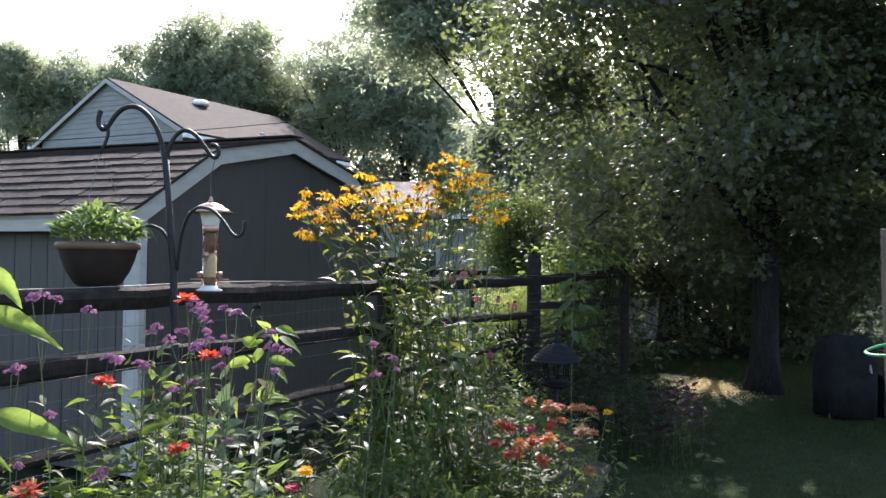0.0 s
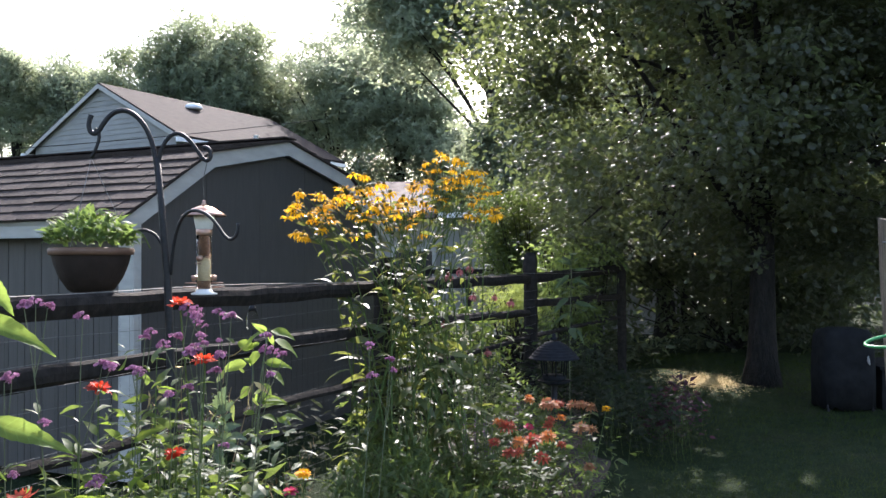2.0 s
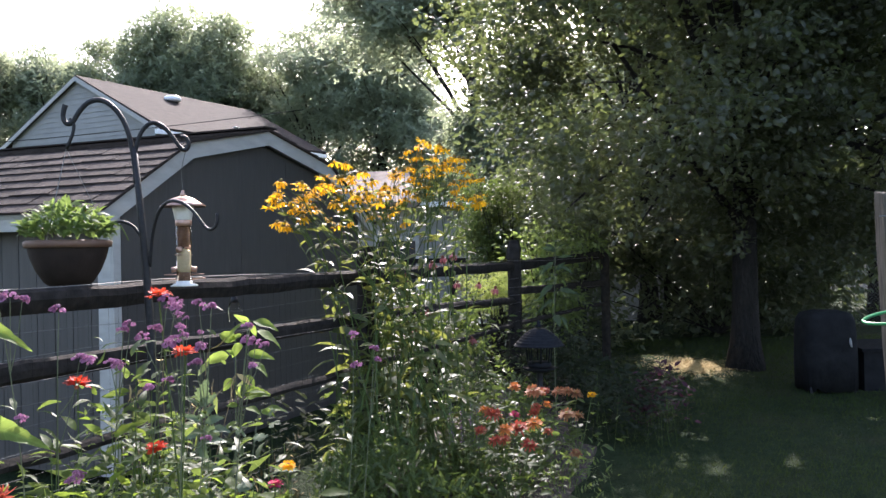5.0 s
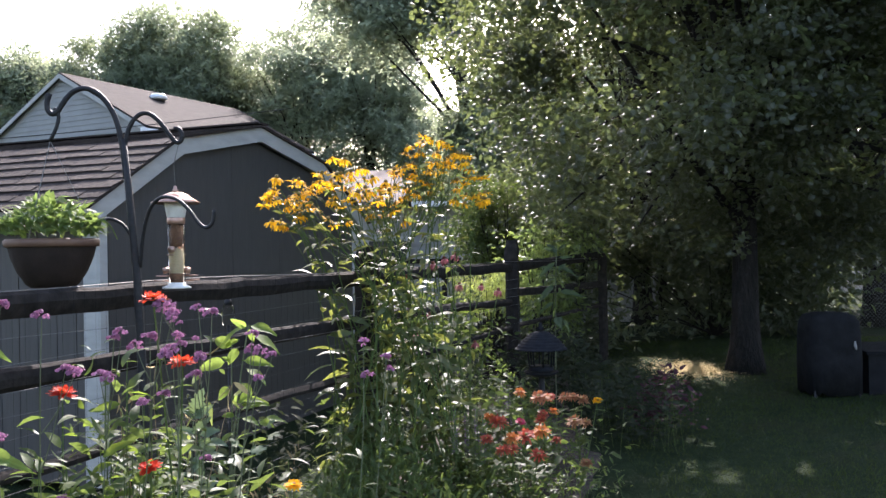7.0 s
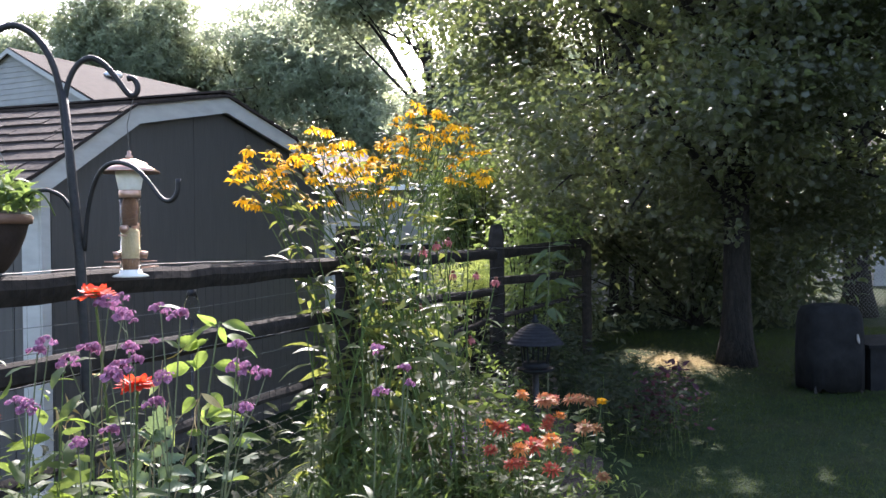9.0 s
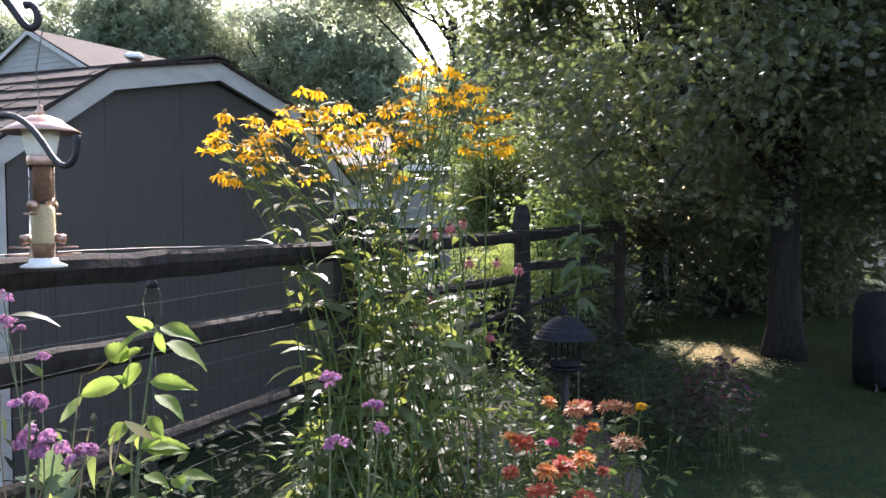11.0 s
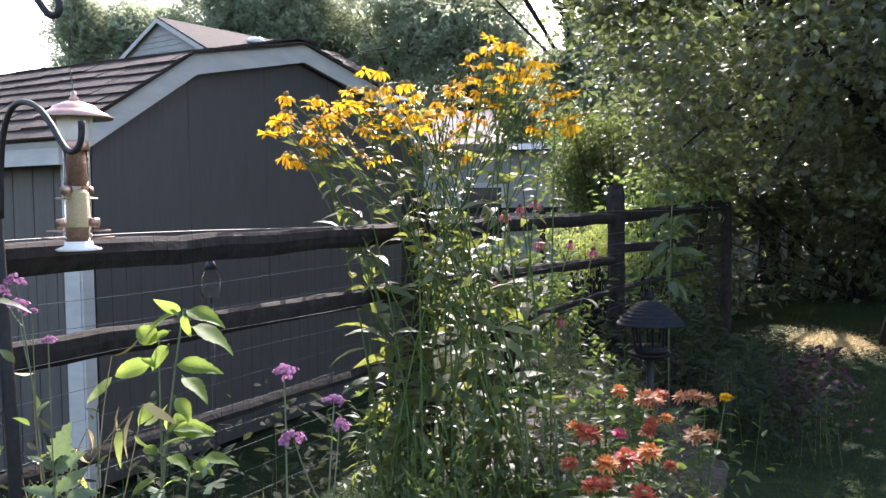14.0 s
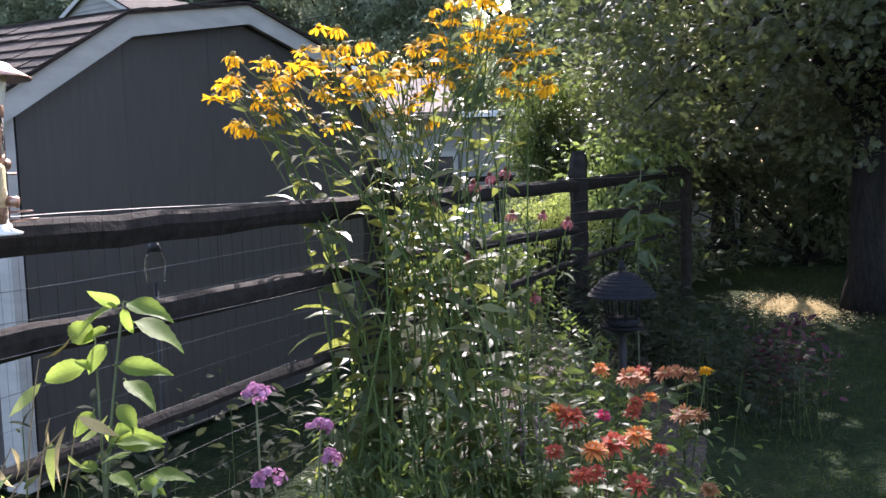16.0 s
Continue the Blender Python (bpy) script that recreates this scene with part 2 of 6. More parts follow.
M["white_metal"] = surface("white_metal", (0.75, 0.76, 0.78), (0.82, 0.82, 0.83), 5, 0.3, 0, 0)


def clear_material():
    m, t, n, l, p = nodes_of("clear_plastic")
    p.inputs["Base Color"].default_value = (0.95, 0.93, 0.88, 1)
    p.inputs["Transmission Weight"].default_value = 1.0
    p.inputs["Roughness"].default_value = 0.06
    p.inputs["IOR"].default_value = 1.12
    return m


M["clear_plastic"] = clear_material()


def ground_material():
    m, t, n, l, p = nodes_of("lawn")
    a = ramp_mix(t, noise_fac(t, 9.0, 0.35, 0.65, 8), (0.012, 0.022, 0.008), (0.021, 0.034, 0.012))
    dry = noise_fac(t, 0.8, 0.55, 0.72, 5)
    mx = n.new("ShaderNodeMix")
    mx.data_type = "RGBA"
    l.new(dry, mx.inputs[0])
    l.new(a, mx.inputs[6])
    mx.inputs[7].default_value = (0.03, 0.032, 0.014, 1)
    l.new(mx.outputs[2], p.inputs["Base Color"])
    p.inputs["Roughness"].default_value = 0.95
    p.inputs["Specular IOR Level"].default_value = 0.1
    bump(t, p, noise_fac(t, 45, detail=6), 0.8, 0.03)
    return m


M["lawn"] = ground_material()


# ---- mesh helpers ----
class Acc:
    """Collects vertices and faces for one mesh."""

    def __init__(self):
        self.v, self.f, self.n = [], [], 0

    def add(self, verts, faces):
        verts = np.asarray(verts, float).reshape(-1, 3)
        self.v.append(verts)
        self.f.extend([tuple(i + self.n for i in f) for f in faces])
        self.n += len(verts)
        return self

    def box(self, x0, x1, y0, y1, z0, z1):
        v = [(x, y, z) for z in (z0, z1) for y in (y0, y1) for x in (x0, x1)]
        return self.add(v, [(0, 2, 3, 1), (4, 5, 7, 6), (0, 1, 5, 4), (2, 6, 7, 3), (0, 4, 6, 2), (1, 3, 7, 5)])

    def tube(self, pts, radii, sides=6, cap=True):
        pts = np.asarray(pts, float)
        k = len(pts)
        radii = np.full(k, radii) if np.isscalar(radii) else np.asarray(radii, float)
        d = np.gradient(pts, axis=0)
        d /= np.linalg.norm(d, axis=1, keepdims=True) + 1e-12
        ref = np.array([0.0, 0.0, 1.0]) if abs(d[0][2]) < 0.9 else np.array([1.0, 0.0, 0.0])
        u = np.cross(d[0], ref)
        u /= np.linalg.norm(u)
        rings = []
        for i in range(k):
            u = u - d[i] * (u @ d[i])
            u /= np.linalg.norm(u) + 1e-12
            w = np.cross(d[i], u)
            a = np.arange(sides) * 2 * np.pi / sides
            rings.append(pts[i] + radii[i] * (np.cos(a)[:, None] * u + np.sin(a)[:, None] * w))
        f = [(i * sides + j, i * sides + (j + 1) % sides, (i + 1) * sides + (j + 1) % sides, (i + 1) * sides + j) for i in range(k - 1) for j in range(sides)]
        if cap:
            f += [tuple(range(sides))[::-1], tuple((k - 1) * sides + j for j in range(sides))]
        return self.add(np.concatenate(rings), f)

    def lathe(self, profile, sides=24, centre=(0, 0, 0)):
        """profile: (radius, z) from bottom to top."""
        a = np.arange(sides) * 2 * np.pi / sides
        v = [np.stack([r * np.cos(a), r * np.sin(a), np.full(sides, z)], 1) for r, z in profile]
        f = [(i * sides + j, i * sides + (j + 1) % sides, (i + 1) * sides + (j + 1) % sides, (i + 1) * sides + j) for i in range(len(profile) - 1) for j in range(sides)]
        return self.add(np.concatenate(v) + np.array(centre), f)

    def scatter(self, template, faces, places, rots, scales):
        """Copies of a template, turned, scaled and moved, as one block."""
        tv = np.asarray(template, float)
        k, n = len(tv), len(places)
        if n == 0:
            return self
        sc = np.asarray(scales, float)
        sc = sc.reshape(n, 1, 1) if sc.ndim == 1 else sc.reshape(n, 1, 3)
        out = np.einsum("nij,nkj->nki", rots, tv[None] * sc) + np.asarray(places)[:, None, :]
        self.v.append(out.reshape(-1, 3))
        for m in range(n):
            b = self.n + m * k
            self.f.extend([tuple(i + b for i in f) for f in faces])
        self.n += n * k
        return self

    def mesh(self, name, mats, smooth=False):
        me = bpy.data.meshes.new(name)
        me.from_pydata(np.concatenate(self.v).tolist() if self.v else [], [], self.f)
        for m in mats if isinstance(mats, (list, tuple)) else [mats]:
            me.materials.append(m)
        if smooth:
            me.shade_smooth()
        me.update()
        return me


def part(name, data, parent=None, label="", m=None):
    ob = new(name, data)
    if parent is not None:
        ob.parent = parent
    if m is not None:
        ob.matrix_basis = m
    if label:
        tagged(ob, label)
    return ob


def thing(name, at, label, category, group="", kind=""):
    ob = new(name)
    ob.empty_display_size = 0.1
    ob.location = at
    return tagged(ob, label, category, group, kind)


RNG = np.random.default_rng(7)


def unit(v):
    v = np.asarray(v, float)
    return v / (np.linalg.norm(v, axis=-1, keepdims=True) + 1e-12)


def frames_of(axis, normal):
    """Turn matrices that send y to axis and z near normal."""
    y = unit(axis)
    z = normal - (normal * y).sum(-1, keepdims=True) * y
    z = unit(z)
    x = np.cross(y, z)
    return np.stack([x, y, z], -1)


def mat4(r, p, s=1.0):
    m = Matrix(np.asarray(r).tolist()).to_4x4()
    return Matrix.Translation(Vector(p)) @ m @ Matrix.Scale(s, 4)


def blade(width=0.42, fold=0.07, droop=0.12):
    """A pointed leaf of length 1 along y."""
    w = width / 2
    v = [(0, 0, 0), (0, 0.18, 0.02), (0, 0.42, 0.03), (0, 0.72, -droop * 0.35), (0, 1, -droop),
         (-w * 0.7, 0.16, fold * 0.7), (-w, 0.38, fold), (-w * 0.62, 0.7, fold * 0.6 - droop * 0.3),
         (w * 0.7, 0.16, fold * 0.7), (w, 0.38, fold), (w * 0.62, 0.7, fold * 0.6 - droop * 0.3)]
    f = [(0, 1, 5), (1, 2, 6, 5), (2, 3, 7, 6), (3, 4, 7), (0, 8, 1), (1, 8, 9, 2), (2, 9, 10, 3), (3, 10, 4)]
    return v, f


def toothed(width=0.46, fold=0.06, droop=0.24, n=13, notch=0.07):
    """A broad pointed leaf of length 1 along y, with toothed, wavy edges."""
    v, f = [], []
    for i in range(n + 1):
        t = i / n
        hw = width / 2 * math.sin(math.pi * t ** 0.66) ** 0.85 if 0 < t < 1 else 0.0
        z0 = 0.03 * math.sin(math.pi * t) - droop * t * t
        tooth = 1.0 if i % 2 else 1.0 - notch
        for s in (-1.0, -0.5, 0.0, 0.5, 1.0):
            k = tooth if abs(s) == 1 else 1.0
            wave = 0.022 * math.sin(8.5 * t + 1.7 * s) * abs(s)
            v.append((hw * s * k, t + (0.02 if abs(s) == 1 and i % 2 and i < n else 0.0), z0 + fold * abs(s) ** 0.8 * min(1.0, hw * 5) + wave))
    for i in range(n):
        for j in range(4):
            a = i * 5 + j
            f.append((a, a + 1, a + 6, a + 5))
    return v, f


def lobed():
    """A broad leaf with three deep lobes, length 1 along y."""
    v = [(0, 0, 0), (0, 0.35, 0.03), (0, 1, -0.1),
         (-0.16, 0.3, 0.03), (-0.55, 0.42, -0.02), (-0.5, 0.75, -0.06), (-0.14, 0.6, 0.03), (-0.2, 0.85, -0.03),
         (0.16, 0.3, 0.03), (0.55, 0.42, -0.02), (0.5, 0.75, -0.06), (0.14, 0.6, 0.03), (0.2, 0.85, -0.03)]
    f = [(0, 1, 3), (1, 6, 4, 3), (4, 6, 5), (1, 2, 7, 6), (0, 8, 1), (1, 8, 9, 11), (9, 10, 11), (1, 11, 12, 2)]
    return v, f


def maple_leaf():
    pts = [(0, -0.05), (0.5, 0.1), (0.3, 0.3), (0.46, 0.58), (0.0, 1.0), (-0.46, 0.58), (-0.3, 0.3), (-0.5, 0.1)]
    v = [(0, 0.3, 0.05)] + [(x, y, -0.08 * (x * x * 4 + y * y)) for x, y in pts]
    f = [(0, 1 + i, 1 + (i + 1) % 8) for i in range(8)]
    return v, f


def tuft():
    """Three small blades that stand for a spray of leaves, each with its own tilt."""
    v, f = [], []
    for a, tilt in ((0, 0.1), (2.2, -0.3), (4.1, 0.35)):
        c, s = math.cos(a), math.sin(a)
        base = len(v)
        for x, y, z in ((0, 0, 0), (-0.26, 0.5, tilt * 0.5), (0, 1.0, tilt), (0.26, 0.5, tilt * 0.5 + 0.1)):
            v.append((c * x - s * y, s * x + c * y, z))
        f.append((base, base + 3, base + 2, base + 1))
    return v, f


BLADE, NARROW, LOBED, MAPLE, TUFT = blade(), blade(0.22, 0.04, 0.2), lobed(), maple_leaf(), tuft()


def rand_dirs(n, up=0.0, rng=RNG):
    d = rng.normal(size=(n, 3))
    d[:, 2] = d[:, 2] * 0.6 + up
    return unit(d)


def bezier(a, b, c, n=8):
    t = np.linspace(0, 1, n)[:, None]
    a, b, c = (np.asarray(p, float) for p in (a, b, c))
    return (1 - t) ** 2 * a + 2 * t * (1 - t) * b + t * t * c


def ground_z(x, y):
    return 0.028 * min(max(y - 5.6, 0.0), 5.0)


# ---- ground ----
def build_ground():
    a = Acc()
    xs = np.concatenate([np.array([-400, -150, -60, -25]), np.arange(-12, 14, 0.5), np.array([20, 40, 120, 400])])
    ys = np.concatenate([np.array([-300, -60, -20]), np.arange(-6, 24, 0.5), np.array([30, 50, 120, 500])])
    v = [(x, y, ground_z(x, y) + (0.02 * noise.noise((x * 0.9, y * 0.9, 0)) if abs(x) < 14 and -6 <= y <= 24 else 0)) for y in ys for x in xs]
    w = len(xs)
    f = [(j * w + i, j * w + i + 1, (j + 1) * w + i + 1, (j + 1) * w + i) for j in range(len(ys) - 1) for i in range(w - 1)]
    a.add(v, f)
    tagged(new("ground", a.mesh("ground", M["lawn"], True)), "shaded green lawn with dry worn patches", "lawn", kind="structure")
    # garden bed along the fence
    b = Acc()
    n = 40
    v = []
    for i in range(n):
        y = -0.5 + i * 0.25
        mid = -1.02 + 0.408 * (y - 3.72)
        right = 0.62 + 0.10 * y + 0.08 * math.sin(y * 2.3)
        for k in range(9):
            x = mid - 0.25 + (right - mid + 0.25) * k / 8
            edge = min(k, 8 - k) / 2
            v.append((x, y, ground_z(x, y) + 0.07 * min(edge, 1) - 0.02 + 0.03 * noise.noise((x * 4, y * 4, 3))))
    f = [(i * 9 + k, i * 9 + k + 1, (i + 1) * 9 + k + 1, (i + 1) * 9 + k) for i in range(n - 1) for k in range(8)]
    b.add(v, f)
    tagged(new("garden_bed", b.mesh("garden_bed", M["soil"], True)), "dark crumbly soil of the flower bed", "soil", kind="structure")


build_ground()


# ---- fence: split rails with welded wire ----
FX, FY = 0.396, 0.918          # direction of the fence
F0 = (-1.09, 3.72)


def fence_at(s):
    """A place on the fence line, s metres from the hook."""
    if s <= 4.95:
        return np.array([F0[0] + FX * s, F0[1] + FY * s])
    k = s - 4.95
    p = np.array([F0[0] + FX * 4.95, F0[1] + FY * 4.95])
    return p + np.array([0.57, 0.82]) * k


def rough_rail(a, b, r, seed, flat=1.0):
    """A split rail: uneven, tapered at both ends."""
    rng = np.random.default_rng(seed)
    n, sides = 22, 9
    a, b = np.asarray(a, float), np.asarray(b, float)
    d = unit(b - a)
    u = unit(np.cross(d, (0, 0, 1) if abs(d[2]) < 0.9 else (0, 1, 0)))
    w = np.cross(u, d)
    base = 1 + rng.uniform(-0.16, 0.16, sides)
    v, wob = [], rng.uniform(-0.012, 0.012, (n, 2))
    for i in range(n):
        t = i / (n - 1)
        taper = min(1, 0.72 + 7.0 * min(t, 1 - t))
        c = a + (b - a) * t + u * wob[i][0] * 0.4 + w * wob[i][1] * 0.4
        for j in range(sides):
            an = j * 2 * np.pi / sides
            rr = r * taper * (base[j] + 0.10 * noise.noise((t * 6 + seed, j * 1.7, seed * 0.3)))
            v.append(c + u * rr * math.cos(an) * flat + w * rr * math.sin(an))
    f = [(i * sides + j, i * sides + (j + 1) % sides, (i + 1) * sides + (j + 1) % sides, (i + 1) * sides + j) for i in range(n - 1) for j in range(sides)]
    f += [tuple(range(sides))[::-1], tuple((n - 1) * sides + j for j in range(sides))]
    return Acc().add(v, f).mesh("rail", M["fence_wood"])


def build_fence():
    root = thing("fence", (F0[0], F0[1], 0), "dark weathered split-rail fence backed with welded wire mesh", "fence")
    o = np.array([F0[0], F0[1], 0.0])
    posts = [-4.2, -1.15, 1.9, 4.95, 7.1]
    for i, s in enumerate(posts):
        x, y = fence_at(s)
        top = (1.44, 1.44, 1.44, 1.50, 1.36)[i]
        me = rough_rail((x, y, -0.2), (x, y, top), 0.068 if i < 4 else 0.052, 40 + i)
        for q in me.vertices:
            q.co = q.co - Vector(o)
        part("post", me, root)
    for i in range(len(posts) - 1):
        for h, e, r in ((1.256, 1.254, 0.044), (1.018, 1.0 if i < 2 else 0.93, 0.038), (0.705, 0.70, 0.022)):
            (x0, y0), (x1, y1) = fence_at(posts[i]), fence_at(posts[i + 1])
            rise = 0.0 if i < 3 else 0.08
            me = rough_rail((x0, y0, h), (x1, y1, e + rise), r, 3 + i * 7 + int(h * 10), 0.8)
            for q in me.vertices:
                q.co = q.co - Vector(o)
            part("rail", me, root)
    # welded wire on the garden side
    a = Acc()
    off = np.array([FY, -FX]) * 0.065
    rng = np.random.default_rng(5)
    # level wires paler than the uprights: their sun glint is put into colour
    for h in 1.303 - 0.0787 * np.array([0, *range(2, 16)]):
        pts = []
        for s in np.arange(-4.9, 7.0, 0.3):
            x, y = fence_at(s) + off
            pts.append((x, y, h + 0.006 * math.sin(s * 3 + h * 20)))
        # the thicker top wire stands for the rail's sunlit upper edge
        a.tube(np.array(pts) - o, 0.0016 if h > 1.3 else 0.0009 if h > 0.9 else 0.0005, 4, False)
    # same mesh, given a black material because the uprights catch no glint
    upright = Acc()
    for s in np.arange(-4.9, 7.0, 0.0508):
        x, y = fence_at(s) + off
        g = 0.0
        upright.tube(np.array([(x, y, 0.05 + g), (x + 0.002, y, 0.7 + g), (x, y, 1.303 + g)]) - o, 0.0004, 3, False)
    tagged(part("wire_mesh", upright.mesh("wire_mesh", M["black_plastic"]), root, "thin upright wires of the mesh, coloured dark as without glint"), kind="stuff")
    part("wire_mesh", a.mesh("wire_mesh", M["wire"]), root, "thin galvanised level wires of the mesh, sun glint put into pale colour")
    tagged(root.children[-1], kind="stuff")


build_fence()


# ---- garden shed with a gambrel roof ----
SHED = dict(c=(-1.858, 5.47), ang=1.157, w=1.56, a1=0.62, ze=1.70, zk=2.07, za=2.26, length=3.9)


def build_shed():
    cx, cy = SHED["c"]
    root = thing("garden_shed", (cx, cy, 0), "dark blue-grey painted shed with white trim and brown shingled gambrel roof", "shed")
    root.rotation_euler = (0, 0, SHED["ang"])
    W, a1, ze, zk, za, L = SHED["w"], SHED["a1"], SHED["ze"], SHED["zk"], SHED["za"], SHED["length"]

    def prof(u):
        """Height of the wall's top edge at u across the gable."""
        u = min(u, 2 * W - u)
        return ze + (zk - ze) * u / a1 if u < a1 else zk + (za - zk) * (u - a1) / (W - a1)

    # local x runs along the gable, local y along the side (away)
    n = 5
    step = 2 * W / n
    gap = 0.003
    for i in range(n):
        u0, u1 = i * step + gap / 2, (i + 1) * step - gap / 2
        cuts = sorted({u0, u1, *[c for c in (a1, W, 2 * W - a1) if u0 < c < u1]})
        v, f = [], []
        for y in (0.0, 0.022):
            for u in cuts:
                v += [(u, y, 0.06), (u, y, prof(u))]
        k = len(cuts) * 2
        for j in range(len(cuts) - 1):
            b = j * 2
            f += [(b, b + 2, b + 3, b + 1), (k + b, k + b + 1, k + b + 3, k + b + 2), (b + 1, b + 3, k + b + 3, k + b + 1)]
        f += [(0, 1, k + 1, k), (k - 2, 2 * k - 2, 2 * k - 1, k - 1)]
        part("board", Acc().add(v, f).mesh("board", M["shed_paint"]), root)
    side_board = Acc().box(0, 0.022, 0.003, 0.147, 0.06, ze + 0.03).mesh("board", M["shed_paint"])
    for i in range(int(L / 0.15)):
        part("board", side_board, root, m=Matrix.Translation((-0.07, 0.03 + i * 0.15, 0)))
        part("board", side_board, root, m=Matrix.Translation((2 * W + 0.048, 0.03 + i * 0.15, 0)))
    # inner lining that closes the joints
    lin = Acc()
    us = [-0.05, a1, W, 2 * W - a1, 2 * W + 0.05]
    for y in (0.024, L - 0.02):
        v = [(u, y, 0.05) for u in us] + [(u, y, prof(u) - 0.01) for u in us]
        lin.add(v, [(j, j + 1, j + 6, j + 5) for j in range(4)])
    lin.box(-0.046, -0.04, 0.03, L, 0.05, ze).box(2 * W + 0.04, 2 * W + 0.046, 0.03, L, 0.05, ze)
    part("lining", lin.mesh("lining", M["shed_paint"]), root)
    # white corner boards
    for u in (-0.082, 2 * W - 0.008):
        part("corner_board", Acc().box(u, u + 0.062, -0.014, -0.001, 0.06, ze + 0.02).mesh("corner_board", M["white_trim"]), root, "white painted corner board")
    for u in (-0.084, 2 * W + 0.071):
        part("corner_board", Acc().box(u, u + 0.013, 0.0, 0.11, 0.06, ze + 0.02).mesh("corner_board", M["white_trim"]), root, "white painted corner board")

    # roof outline, just above the wall's top edge
    over = 0.13
    slope1 = (zk - ze) / a1
    prf = [(-over - 0.07, ze - slope1 * (over + 0.07)), (a1, zk), (W, za), (2 * W - a1, zk), (2 * W + over + 0.07, ze - slope1 * (over + 0.07))]
    prf = [(u, z + 0.07) for u, z in prf]

    def strip(name, i, t0, t1, y0, y1, mat, label=""):
        (u0, z0), (u1, z1) = prf[i], prf[i + 1]
        d = np.array([u1 - u0, z1 - z0])
        nrm = np.array([-d[1], d[0]]) / np.linalg.norm(d)
        e0, e1 = joint(i), joint(i + 1)
        q = []
        for y in (y0, y1):
            q += [(u0 + e0[0] * t0, y, z0 + e0[1] * t0), (u1 + e1[0] * t0, y, z1 + e1[1] * t0), (u1 + e1[0] * t1, y, z1 + e1[1] * t1), (u0 + e0[0] * t1, y, z0 + e0[1] * t1)]
        return part(name, Acc().add(q, [(0, 1, 2, 3), (4, 7, 6, 5), (0, 4, 5, 1), (1, 5, 6, 2), (2, 6, 7, 3), (3, 7, 4, 0)]).mesh(name, mat), root, label)

    def joint(i):
        """The mitre direction at roof corner i, for a unit of thickness."""
        ns = []
        for j in (i - 1, i):
            if 0 <= j < 4:
                d = np.array(prf[j + 1]) - np.array(prf[j])
                ns.append(np.array([-d[1], d[0]]) / np.linalg.norm(d))
        m = unit(sum(ns))
        return m / (m @ ns[0])

    for i in range(4):
        strip("rake_board", i, -0.07, 0.035, -0.055, -0.03, M["white_trim"], "white painted rake board")
        strip("roof_deck", i, -0.012, 0.03, -0.03, L + 0.05, M["white_trim"])
        strip("drip_edge", i, 0.036, 0.042, -0.075, L + 0.06, M["shingle"])
    fz = prf[0][1]
    for u in (-over - 0.07, 2 * W + over + 0.05):
        part("fascia", Acc().box(u, u + 0.02, -0.028, L, fz - 0.075, fz + 0.0).mesh("fascia", M["white_trim"]), root, "white painted fascia board")
    # shingles, course by course
    rng = np.random.default_rng(11)
    for i in range(4):
        (u0, z0), (u1, z1) = prf[i], prf[i + 1]
        if i >= 2:
            (u0, z0), (u1, z1) = (u1, z1), (u0, z0)
        d = np.array([u1 - u0, z1 - z0])
        ln = np.linalg.norm(d)
        d /= ln
        nrm = np.array([-d[1], d[0]]) * (1 if i < 2 else -1)
        courses = max(2, round(ln / 0.125))
        ex = ln / courses
        tabw = 0.30
        for c in range(courses):
            y = -0.075 - (c % 2) * 0.15
            while y < L + 0.05:
                w = tabw * rng.uniform(0.6, 1.25)
                ya, yb = max(y, -0.078) + 0.003, min(y + w, L + 0.06) - 0.003
                y += w
                if yb - ya < 0.03:
                    continue
                lift = 0.043 + rng.uniform(0, 0.007)
                s0, s1 = c * ex - 0.015 + rng.uniform(-0.011, 0.011), (c + 1) * ex + 0.03
                pt = lambda s, h, yy: (u0 + d[0] * s + nrm[0] * h, yy, z0 + d[1] * s + nrm[1] * h)
                top, bot = lift + 0.014, lift + 0.002
                v = [pt(s0, bot, ya), pt(s0, bot, yb), pt(s1, 0.042, yb), pt(s1, 0.042, ya), pt(s0, top, ya), pt(s0, top, yb), pt(s1, 0.047, yb), pt(s1, 0.047, ya)]
                part("shingle", Acc().add(v, [(0, 3, 2, 1), (4, 5, 6, 7), (0, 1, 5, 4), (1, 2, 6, 5), (2, 3, 7, 6), (3, 0, 4, 7)]).mesh("shingle", M["shingle"]), root)
    part("ridge_cap", Acc().box(W - 0.08, W + 0.08, -0.075, L + 0.05, za + 0.127, za + 0.14).mesh("ridge_cap", M["shingle"]), root)


build_shed()


# ---- neighbouring house with a gable ----
def lap_wall(u0, u1, z0, z1, half=None, step=0.17, lean=0.018):
    """Lapped siding in the plane y = 0. half(z): half the wall's width at a height, under a gable."""
    a = Acc()
    z = z0
    while z < z1 - 0.01:
        zt = min(z + step, z1)
        b, t = (half(z), half(zt)) if half else (0, 0)
        lo, hi, lo2, hi2 = (-b, b, -t, t) if half else (u0, u1, u0, u1)
        a.add([(lo, -lean, z), (hi, -lean, z), (hi2, 0, zt), (lo2, 0, zt), (lo, 0, z), (hi, 0, z)], [(0, 1, 2, 3), (4, 5, 1, 0)])
        z = zt
    return a


def planks(root, wall):
    """Each lapped plank as a part of its own."""
    for v in wall.v:
        part("plank", Acc().add(v, [(0, 1, 2, 3), (4, 5, 1, 0)]).mesh("plank", M["siding"]), root)


